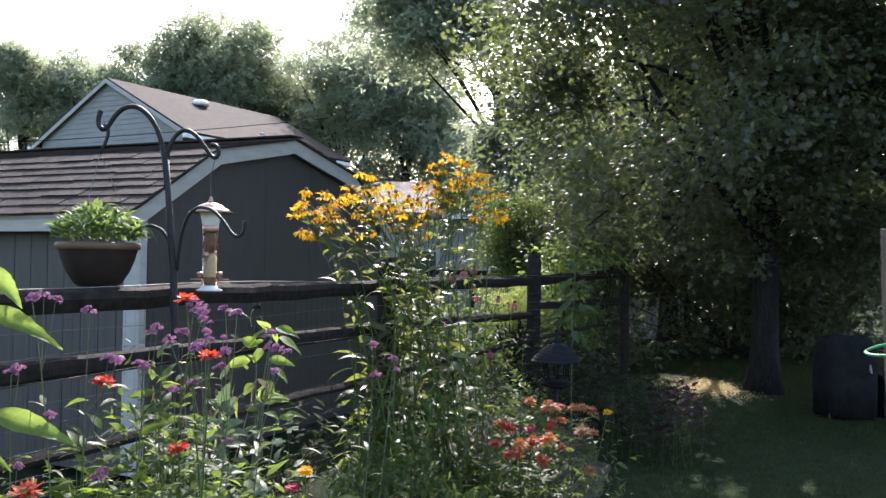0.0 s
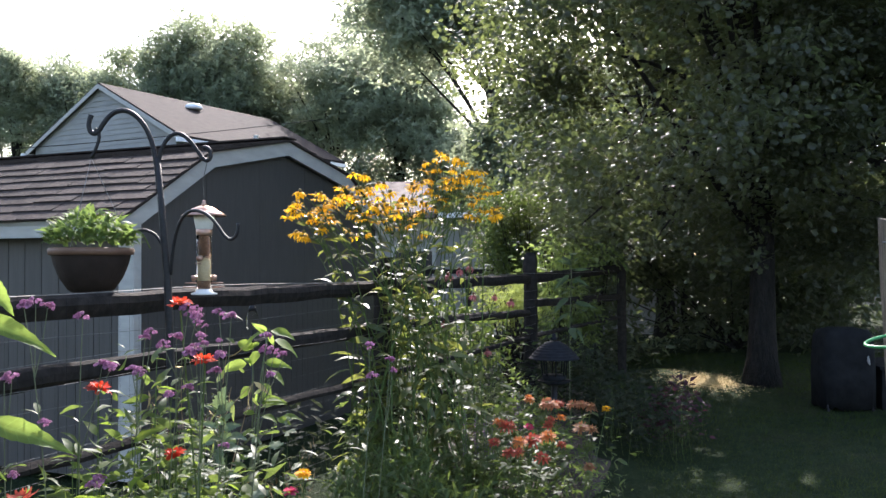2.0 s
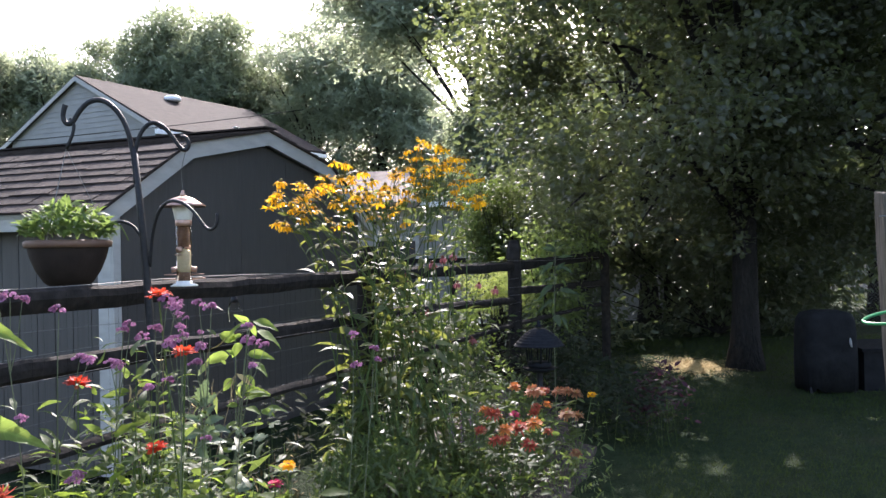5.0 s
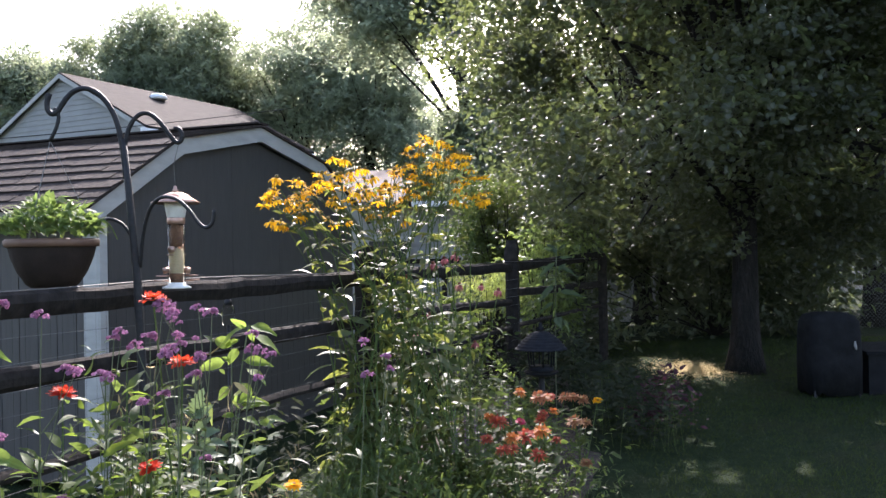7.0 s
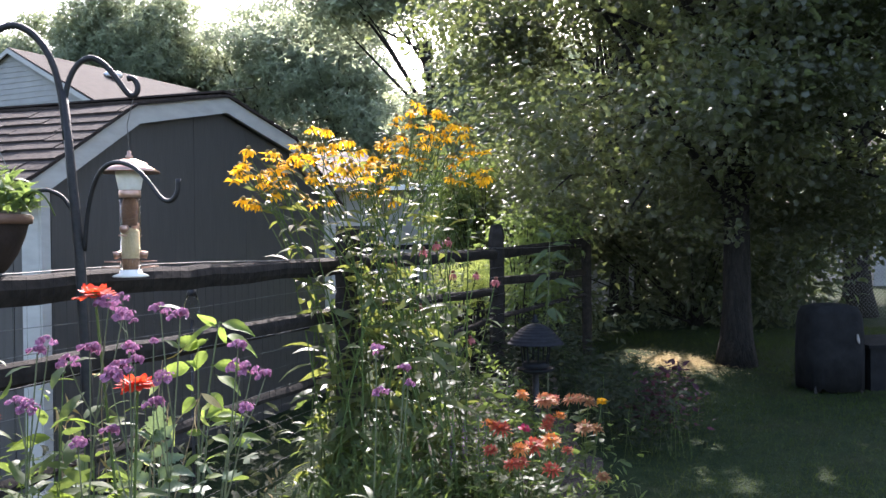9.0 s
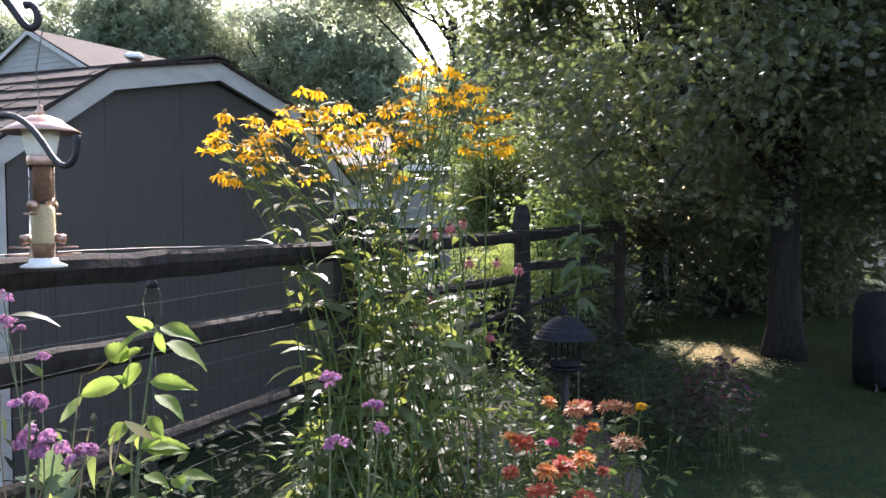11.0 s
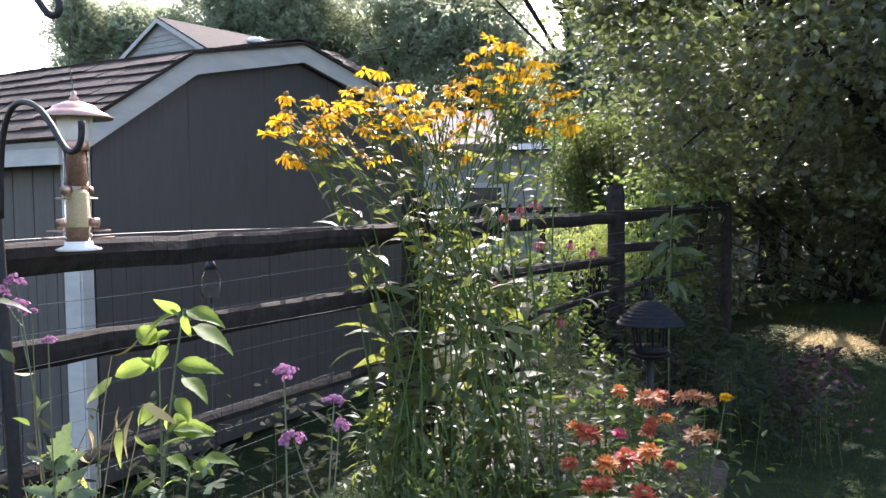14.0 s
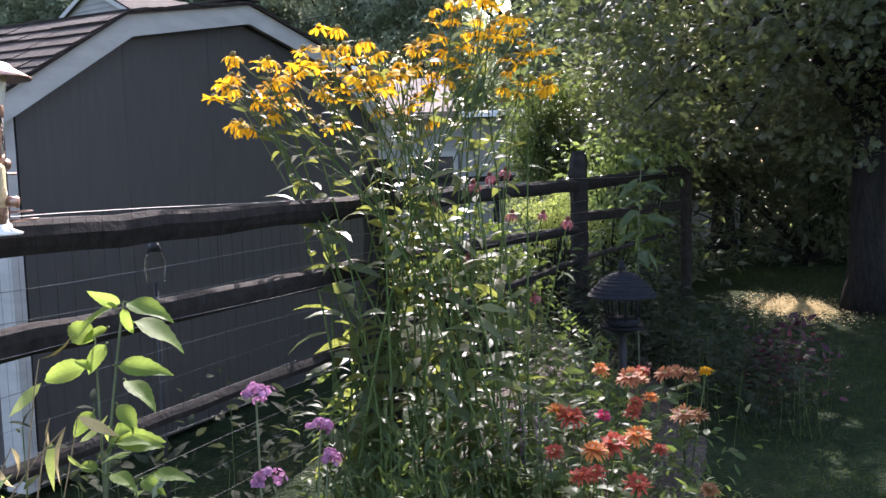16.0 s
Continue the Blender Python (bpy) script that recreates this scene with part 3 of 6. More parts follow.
def build_house():
    ax, ay = -11.35, 29.3
    h, ze, za, L = 3.5, 5.55, 7.42, 8.2
    root = thing("house", (ax, ay, 0), "pale grey lap-sided house with a brown shingled gable roof", "house")
    root.rotation_euler = (0, 0, math.atan2(-0.498, 0.867))
    half = lambda z: min(h, h * (za - z) / (za - ze) + 0.001)
    planks(root, lap_wall(-h, h, 0.3, za, half))
    for q in ((-h, -h + 0.1, 0.01, L), (h - 0.1, h, 0.01, L), (-h + 0.1, h - 0.1, L - 0.1, L)):
        part("wall", Acc().box(*q, 0, ze).mesh("wall", M["siding"]), root)
    for sgn in (-1, 1):
        d = np.array([sgn * (h + 0.35), -(za - ze) * (h + 0.35) / h])
        n = unit(np.array([-d[1] * sgn, d[0] * sgn])) * 0.12
        v = []
        for y in (-0.14, L + 0.3):
            v += [(0, y, za), (d[0], y, za + d[1]), (d[0] + n[0], y, za + d[1] + n[1]), (0, y, za + n[1] * 1.1)]
        roof = part("roof", Acc().add(v, [(0, 1, 2, 3), (4, 7, 6, 5), (0, 4, 5, 1), (1, 5, 6, 2), (2, 6, 7, 3), (3, 7, 4, 0)]).mesh("roof", M["house_roof"]), root, "brown shingled roof slope")
        v = []
        for y in (-0.18, -0.145):
            v += [(0, y, za - 0.08), (d[0], y, za + d[1] - 0.09), (d[0], y, za + d[1] + 0.06), (0, y, za + 0.07)]
        part("rake_board", Acc().add(v, [(0, 1, 2, 3), (4, 7, 6, 5), (0, 4, 5, 1), (1, 5, 6, 2), (2, 6, 7, 3), (3, 7, 4, 0)]).mesh("rake_board", M["white_trim"]), root, "white rake board")
        part("gutter", Acc().box(d[0] - 0.06, d[0] + 0.06, -0.3, L + 0.3, za + d[1] - 0.10, za + d[1] + 0.03).mesh("gutter", M["white_metal"]), root, "white gutter")
    # roof vents on the slope towards the garden
    t = 0.25
    p = (h * t, 3.3, za - (za - ze) * t + 0.12)
    part("roof_vent", Acc().lathe([(0.0, 0.0), (0.30, 0.0), (0.32, 0.10), (0.22, 0.19), (0.0, 0.22)], 14, p).mesh("roof_vent", M["white_metal"], True), root, "white metal roof vent")
    p = (h * 0.95, 3.9, za - (za - ze) * 0.95 + 0.1)
    part("roof_vent", Acc().lathe([(0.08, 0), (0.08, 0.22), (0.12, 0.24), (0.0, 0.28)], 10, p).mesh("roof_vent", M["white_metal"], True), root, "white vent pipe")


build_house()


def build_back_house():
    """A second pale house glimpsed between the flowers and the maple."""
    root = thing("house", (0.35, 15.5, 0), "grey sided house with pale sunlit roof, half hidden by flowers", "house")
    root.rotation_euler = (0, 0, radians(-4))
    x0, x1, ze = -1.75, 3.9, 2.2
    planks(root, lap_wall(x0, x1, 0.1, ze, None, 0.16, 0.02))
    for q in ((x0, x0 + 0.1, 0.02, 4.5), (x1 - 0.1, x1, 0.02, 4.5), (x0 + 0.1, x1 - 0.1, 4.4, 4.5)):
        part("wall", Acc().box(*q, 0, ze).mesh("wall", M["siding"]), root)
    v = [(x0 - 0.2, -0.35, ze), (x0 + 1.35, -0.35, ze), (x0 + 1.05, 1.6, ze + 0.72), (x0 + 0.1, 1.6, ze + 0.72)]
    v += [(x, y, z + 0.1) for x, y, z in v]
    part("roof", Acc().add(v, [(0, 3, 2, 1), (4, 5, 6, 7), (0, 1, 5, 4), (1, 2, 6, 5), (2, 3, 7, 6), (3, 0, 4, 7)]).mesh("roof", M["tan_roof"]), root, "sunlit tan roof slope")
    v = [(x0 + 1.4, -0.25, ze + 0.02), (x1 + 0.3, -0.25, ze + 0.02), (x1 + 0.3, 4.7, ze + 0.2), (x0, 4.7, ze + 0.2)]
    v += [(x, y, z + 0.08) for x, y, z in v]
    part("roof", Acc().add(v, [(0, 3, 2, 1), (4, 5, 6, 7), (0, 1, 5, 4), (1, 2, 6, 5), (2, 3, 7, 6), (3, 0, 4, 7)]).mesh("roof", M["house_roof"]), root, "low brown roof")
    part("gutter", Acc().box(x0 + 1.4, x1 + 0.3, -0.34, -0.26, ze, ze + 0.09).mesh("gutter", M["white_metal"]), root, "white gutter")
    part("rail", Acc().box(x0, x1, -0.5, -0.42, 1.22, 1.30).mesh("rail", M["fence_wood"]), root, "dark porch rail")
    for u in (x0 + 0.02, x0 + 1.9, x1 - 0.1):
        part("porch_post", Acc().box(u, u + 0.09, -0.51, -0.42, 0.1, 1.22).mesh("porch_post", M["fence_wood"]), root)
    win = part("window", Acc().box(x0 + 0.55, x0 + 0.62, -0.06, -0.02, 0.7, 1.62).box(x0 + 1.28, x0 + 1.35, -0.06, -0.02, 0.7, 1.62).box(x0 + 0.55, x0 + 1.35, -0.06, -0.02, 1.62, 1.70).box(x0 + 0.5, x0 + 1.4, -0.08, -0.02, 0.62, 0.7).mesh("window", M["white_trim"]), root, "white window frame")
    part("pane", Acc().box(x0 + 0.62, x0 + 1.28, -0.04, -0.025, 0.7, 1.62).mesh("pane", M["glass_dark"]), win)
    part("corner_board", Acc().box(x0 - 0.02, x0 + 0.1, -0.05, -0.022, 0.1, ze).mesh("corner_board", M["white_trim"]), root)


build_back_house()


# ---- trees ----
def crown_clumps(centre, radii, n, rng, fill=0.55, lump=0.3, fine=0.0, hole=-0.28, lobes=0, grain=0.55):
    """Clump centres in an uneven crown, denser towards its skin. lobes: boughs that bulge out of it, each with a skin of its own."""
    out = []
    c, r = np.array(centre), np.array(radii)
    sd = rng.uniform(0, 50)
    if lobes:
        d = unit(rng.normal(size=(lobes, 3)) * np.array([1, 1, 0.9]) + np.array([0, 0, 0.12]))
        reach = rng.uniform(0.3, 0.84, lobes)
        mid = c + d * r * reach[:, None]
        size = r.mean() * np.clip(1.06 - reach, 0.22, 0.5) * rng.uniform(0.75, 1.15, lobes)
        while len(out) < n:
            k = rng.integers(0, lobes)
            e = unit(rng.normal(size=3) + np.array([0, 0, 0.35]))
            p = mid[k] + e * size[k] * np.array([1.05, 1.05, 0.85]) * rng.uniform(0.3, 1.0) ** 0.45 * (1 + 0.5 * noise.noise((e[0] * 2.5 + k, e[1] * 2.5, e[2] * 2.5 + sd)))
            if noise.noise((p[0] * 1.1 + sd, p[1] * 1.1, p[2] * 1.1)) > hole:
                out.append(p)
        return np.array(out)
    while len(out) < n:
        d = unit(rng.normal(size=3))
        k = 1 + lump * 2 * noise.noise((d[0] * 2.2 + sd, d[1] * 2.2, d[2] * 2.2)) + fine * noise.noise((d[0] * 6 + sd, d[1] * 6, d[2] * 6))
        q = rng.uniform(fill, 1.0) ** 0.6 if rng.random() < 0.75 else rng.uniform(0.2, 0.8)
        p = c + d * r * k * q
        if noise.noise((p[0] * grain + sd, p[1] * grain, p[2] * grain * 1.5)) > hole:
            out.append(p)
    return np.array(out)


def leaf_cloud(clumps, per, spread, size, template, rng, droop=0.35, flat=0.6):
    n = len(clumps) * per
    base = np.repeat(clumps, per, 0)
    off = rng.normal(size=(n, 3)) * spread * np.array([1, 1, flat])
    pos = base + off
    axis = unit(off + rng.normal(size=(n, 3)) * spread * 0.7 + np.array([0, 0, -droop * spread]))
    nrm = unit(rng.normal(size=(n, 3)) * 0.75 + np.array([0, 0, 1.0]))
    sc = size * rng.uniform(0.6, 1.25, n)
    # sun flecks: no leaf stands in the way of these beams
    free = np.ones(n, bool)
    s = np.array(SUN_DIR)
    for i, (q, r) in enumerate(GAPS):
        d = pos - np.array(q)
        along = d @ s
        off2 = d - along[:, None] * s
        ang = np.arctan2(off2[:, 2], off2[:, 0])
        edge = r * (0.55 + 0.22 * np.sin(2 * ang + i) + 0.18 * np.sin(5 * ang + 2 * i))
        free &= (along < 0.8) | (np.linalg.norm(off2, axis=1) > edge)
    return Acc().scatter(template[0], template[1], pos[free], frames_of(axis, nrm)[free], sc[free])


def limbs(base, fork, clumps, r0, rng, every=6, up=0.3):
    a = Acc()
    a.paths = []
    base, fork = np.array(base, float), np.array(fork, float)
    mid = (base + fork) / 2 + np.array([rng.uniform(-0.1, 0.1), rng.uniform(-0.1, 0.1), 0]) * r0 * 3
    trunk = bezier(base, mid, fork, 9)
    rad = np.linspace(r0, r0 * 0.72, 9)
    rad[0] *= 1.5
    rad[1] *= 1.12
    for i in range(0, len(clumps), every):
        p = clumps[i]
        t = rng.uniform(0.6, 1.25)
        s = base + (fork - base) * t
        ctrl = (s + p) / 2 + np.array([0, 0, np.linalg.norm(p - s) * up * 0.5]) + rng.normal(size=3) * 0.08 * np.linalg.norm(p - s)
        k = min(1.0, np.linalg.norm(p - s) / (np.linalg.norm(fork - base) + 0.1))
        a.paths.append((bezier(s, ctrl, p, 7), np.linspace(r0 * 0.32 * (0.5 + 0.5 * k), r0 * 0.03 + 0.003, 7)))
        a.tube(*a.paths[-1], 6, False)
    return trunk, rad, a


def tree(name, base, fork, r0, centre, radii, n, per, spread, size, template, leaf, label, category="tree", seed=1, every=6, lump=0.3, keep=None, up=0.3, single=False, fine=0.0, hole=-0.28, lobes=0, flat=0.6, grain=0.55):
    rng = np.random.default_rng(seed)
    base = np.array(base, float)
    root = thing(name, tuple(base), label, category)
    clumps = crown_clumps(centre, radii, n, rng, lump=lump, fine=fine, hole=hole, lobes=lobes, grain=grain)
    if keep is not None:
        clumps = clumps[[keep(p) for p in clumps]]
    trunk, rad, lim = limbs(base, fork, clumps, r0, rng, every, up)
    if single:
        for pts, r in lim.paths:
            part("limb", Acc().tube(pts - base, r, 6, False).mesh("limb", M["bark"], True), root)
    part("trunk", Acc().tube(trunk - base, rad, 12).mesh("trunk", M["bark"], True), root)
    if not single:
        lim.v = [v - base for v in lim.v]
        tagged(part("branchwork", lim.mesh("branchwork", M["bark"], True), root), kind="stuff")
    lc = leaf_cloud(clumps, per, spread, size, template, rng, flat=flat)
    lc.v = [v - base for v in lc.v]
    part("crown", lc.mesh("crown", M[leaf]), root, kind_label(leaf))
    tagged(root.children[-1], kind="stuff")
    return root


def kind_label(leaf):
    return {"leaf_maple": "dense dark green lobed maple leaves"}.get(leaf, "green leafy crown")


GAPS = [((2.86, 9.4, 0.1), 0.72), ((3.55, 11.1, 0.1), 0.35), ((0.72, 9.1, 1.0), 0.7), ((2.36, 5.6, 0.0), 0.17), ((1.84, 5.5, 0.0), 0.18), ((1.69, 5.8, 0.0), 0.14), ((1.94, 6.3, 0.0), 0.16), ((2.99, 6.2, 0.0), 0.20), ((3.4, 6.7, 0.0), 0.20), ((2.09, 7.5, 0.0), 0.22), ((0.6, 5.0, 0.5), 0.34), ((0.55, 6.2, 0.6), 0.28)]

PEEPS = [((3.8, 9.0, 1.8), 0.34), ((4.4, 10.2, 1.85), 0.3), ((5.5, 13.5, 2.05), 0.32), ((7.0, 17.0, 2.25), 0.4), ((5.1, 12.4, 2.0), 0.28), ((1.75, 8.2, 3.02), 0.26), ((1.2, 8.4, 2.85), 0.2)]


def open_to_sun(p):
    """False inside the gaps through which the sun reaches the lawn."""
    for q, r in PEEPS:
        if np.linalg.norm(np.array(p) - np.array(q)) < r:
            return False
    for q, r in GAPS:
        d = np.array(p) - np.array(q)
        s = np.array(SUN_DIR)
        if np.linalg.norm(d - s * (d @ s)) < r:
            return False
    return True


def maple_keep(p):
    # the crown hangs low over the lawn, ragged towards the flower bed
    if p[2] < 1.12 + 0.16 * max(0.0, 1.5 - abs(p[0] - 3.4)):
        return False
    if p[0] < 2.6 and p[2] > 2.4 and noise.noise((p[0] * 1.5, p[1] * 0.45 + 7, p[2] * 1.5)) < -0.34:
        return False
    edge = float(np.interp(p[2], (1.1, 1.6, 2.2, 3.2, 5.0), (1.6, 1.2, 0.85, 0.5, 0.4)))
    return p[0] > edge + 0.75 * noise.noise((p[2] * 1.1, p[1] * 0.7, 3.3)) and open_to_sun(p)


tree("maple_tree", (3.4, 9.2, 0.05), (3.5, 9.4, 2.6), 0.15, (3.75, 9.75, 4.5), (3.7, 2.85, 3.6), 4200, 50, 0.20, 0.060, MAPLE, "leaf_maple", "large maple with dense dark foliage shading the lawn", seed=3, every=70, keep=maple_keep, up=0.3, single=True, hole=-0.04, flat=0.42, grain=1.05)
tree("tree", (7.2, 13.5, 0.1), (7.2, 13.5, 3.5), 0.2, (6.8, 13.6, 4.8), (4.2, 2.0, 3.6), 360, 26, 0.34, 0.15, BLADE, "leaf_hedge", "dark leafy tree at the back of the shaded lawn", seed=5, keep=lambda p: p[2] > 1.6 and open_to_sun(p))
tree("tree", (3.8, 14.6, 0.1), (3.8, 14.6, 3.0), 0.16, (3.6, 14.5, 4.6), (2.6, 1.6, 3.9), 480, 26, 0.32, 0.14, BLADE, "leaf_hedge", "dark slender tree in shade behind the maple", seed=6, keep=lambda p: p[2] > 0.8 and open_to_sun(p))
far = [((-11.6, 45, 0), (-11.6, 45, 7), 0.35, (-11.6, 45, 9.2), (4.1, 3.4, 5.9), 640, "leaf_far_hazed", 8, "tall rounded deciduous tree behind the house"),
       ((-8.1, 47, 0), (-8.1, 47, 6), 0.3, (-8.2, 47, 8.0), (2.1, 2.2, 5.6), 260, "leaf_far_hazed", 9, "deciduous tree with a pointed crown behind the house"),
       ((-16.9, 46, 0), (-16.9, 46, 6), 0.3, (-16.9, 46, 8.2), (2.0, 2.2, 5.4), 250, "leaf_far_hazed", 10, "green tree beyond the house"),
       ((-20.0, 48, 0), (-20.0, 48, 6), 0.26, (-20.0, 48, 9.0), (1.8, 1.8, 5.6), 230, "leaf_willow_hazed", 12, "slender green tree beyond the house"),
       ((-23.3, 48, 0), (-23.3, 48, 6), 0.26, (-23.3, 48, 9.1), (2.0, 1.8, 5.8), 250, "leaf_willow_hazed", 13, "slender green tree beyond the house"),
       ((-5.0, 43, 0), (-5.0, 43, 6), 0.28, (-5.0, 43, 8.8), (2.8, 2.2, 6.2), 300, "leaf_willow_hazed", 14, "airy green tree, haze put into its pale leaf colour"),
       ((-1.8, 41, 0), (-1.8, 41, 6), 0.28, (-1.6, 41, 8.0), (2.5, 2.0, 6.8), 320, "leaf_willow_hazed", 15, "airy green tree, haze put into its pale leaf colour"),
       ((0.8, 40, 0), (0.8, 40, 4), 0.24, (0.8, 40, 4.7), (1.6, 2.0, 4.0), 200, "leaf_willow_hazed", 19, "airy green tree, haze put into its pale leaf colour"),
       ((2.3, 30, 0), (1.8, 30, 8.0), 0.24, (-0.3, 30, 9.9), (3.2, 2.2, 2.9), 250, "leaf_willow_hazed", 16, "tall open-branched tree with leaves high up"),
       ((3.3, 30, 0), (3.3, 30, 4), 0.26, (3.2, 30, 4.7), (1.7, 2.0, 3.7), 240, "leaf_far_hazed", 18, "leafy tree beside the maple"),
       ((4.9, 28, 0), (4.9, 28, 4), 0.3, (4.8, 28, 5.2), (2.3, 2.6, 4.0), 300, "leaf_far_hazed", 17, "leafy tree behind the maple")]
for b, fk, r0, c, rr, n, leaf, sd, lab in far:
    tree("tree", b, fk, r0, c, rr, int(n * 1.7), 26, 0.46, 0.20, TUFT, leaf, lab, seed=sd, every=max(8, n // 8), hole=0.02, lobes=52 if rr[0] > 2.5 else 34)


def shrub(name, base, centre, radii, n, per, spread, size, template, leaf, label, seed, category="shrub", keep=None):
    rng = np.random.default_rng(seed)
    base = np.array(base, float)
    root = thing(name, tuple(base), label, category)
    clumps = crown_clumps(centre, radii, n, rng, 0.3)
    clumps = clumps[clumps[:, 2] > base[2] + 0.03]
    if keep is not None:
        clumps = clumps[[keep(p) for p in clumps]]
    st = Acc()
    for p in clumps[:: max(1, len(clumps) // 22)]:
        s = base + np.array([rng.uniform(-0.1, 0.1), rng.uniform(-0.1, 0.1), 0])
        st.tube(bezier(s, (s + p) / 2 + np.array([0, 0, 0.2]), p, 6) - base, np.linspace(0.012, 0.003, 6), 5, False)
    tagged(part("branchwork", st.mesh("branchwork", M["bark"], True), root), kind="stuff")
    lc = leaf_cloud(clumps, per, spread, size, template, rng)
    lc.v = [v[:] - base for v in lc.v]
    tagged(part("foliage", lc.mesh("foliage", M[leaf]), root), kind="stuff")
    return root


shrub("hedge", (6.0, 17.0, 0.18), (6.2, 17.0, 2.4), (4.2, 0.9, 3.0), 700, 24, 0.34, 0.24, BLADE, "leaf_hedge", "dark woodland edge behind the hedge", 20, "hedge", keep=lambda p: not (8.1 < p[0] and p[2] < 1.35) and open_to_sun(p))
# dark growth along the back of the lawn and behind the fence
shrub("hedge", (4.2, 12.3, 0.18), (3.7, 12.5, 1.3), (3.4, 0.7, 1.7), 800, 24, 0.22, 0.13, BLADE, "leaf_hedge", "dark overgrown hedge in deep shade", 21, "hedge", keep=lambda p: p[0] < 6.5 and open_to_sun(p))
shrub("hedge", (1.9, 10.8, 0.15), (2.0, 11.0, 1.1), (0.9, 0.7, 1.5), 200, 22, 0.17, 0.11, BLADE, "leaf_hedge", "dark climbing growth at the fence end", 22, "hedge", keep=open_to_sun)
shrub("shrub", (1.35, 9.6, 0.12), (1.5, 9.7, 1.1), (0.6, 0.6, 0.7), 110, 30, 0.12, 0.07, BLADE, "leaf_fresh", "green leafy shrub behind the rail fence", 23)
shrub("shrub", (1.15, 11.2, 0.15), (1.12, 11.2, 1.72), (0.62, 0.5, 0.62), 170, 60, 0.12, 0.05, BLADE, "leaf_garden", "green small-leaved bush beyond the rail fence", 26, keep=lambda p: p[2] > 0.7)
shrub("hydrangea", (0.75, 9.1, 0.1), (0.70, 9.1, 0.98), (0.46, 0.34, 0.26), 55, 90, 0.045, 0.026, BLADE, "leaf_lime", "chartreuse flowering hydrangea lit by sun behind the fence", 24)
shrub("shrub", (0.0, 8.4, 0.08), (0.0, 8.4, 0.6), (0.7, 0.5, 0.5), 110, 22, 0.12, 0.08, BLADE, "leaf_garden", "green shrub behind the fence", 25)


# ---- shepherd's hook, hanging basket and bird feeders ----
HOOK = np.array([-1.083, 3.43, 0.0])


def build_hook():
    root = thing("shepherd_hook", tuple(HOOK), "black iron shepherd's hook with four curved arms", "garden hook")
    part("pole", Acc().tube([(0.06, 0, -0.1), (0.042, 0, 0.8), (0.022, 0, 1.34), (0.0, 0, 1.6), (-0.018, 0, 1.82)], [0.016, 0.016, 0.015, 0.013, 0.011], 10).mesh("pole", M["black_iron"], True), root)

    def arm(pts, r=0.0095):
        p = np.array(pts, float)
        # smooth the given corners
        t = np.linspace(0, 1, len(p))
        q = np.stack([np.interp(np.linspace(0, 1, 40), t, p[:, k]) for k in range(3)], 1)
        for _ in range(6):
            q[1:-1] = (q[:-2] + 2 * q[1:-1] + q[2:]) / 4
        part("arm", Acc().tube(q, np.concatenate([np.full(36, r), np.linspace(r, r * 1.1, 4)]), 8).mesh("arm", M["black_iron"], True), root)

    arm([(-0.012, 0, 1.68), (-0.02, 0, 1.79), (-0.037, 0, 1.885), (-0.066, 0, 1.95), (-0.112, 0, 2.0), (-0.16, 0, 2.016), (-0.208, 0, 1.992), (-0.238, 0, 1.945), (-0.252, 0, 1.915), (-0.276, 0, 1.912), (-0.289, 0, 1.935), (-0.288, 0, 1.96), (-0.278, 0, 1.99)], 0.0102)
    arm([(-0.018, 0, 1.76), (-0.01, 0, 1.84), (0.018, 0, 1.9), (0.06, 0, 1.925), (0.1, 0, 1.9), (0.138, 0, 1.85), (0.16, 0, 1.812), (0.182, 0, 1.803), (0.196, 0, 1.828), (0.182, 0, 1.862), (0.162, 0, 1.858)], 0.0085)
    arm([(0.035, 0, 1.36), (0.05, -0.02, 1.48), (0.085, -0.055, 1.575), (0.14, -0.10, 1.612), (0.21, -0.145, 1.598), (0.262, -0.18, 1.55), (0.30, -0.205, 1.495), (0.33, -0.222, 1.488), (0.352, -0.235, 1.51), (0.352, -0.235, 1.55)], 0.0066)
    arm([(0.022, 0, 1.40), (0.0, 0.02, 1.47), (-0.035, 0.03, 1.52), (-0.08, 0.035, 1.54), (-0.115, 0.035, 1.532), (-0.14, 0.035, 1.51)], 0.006)


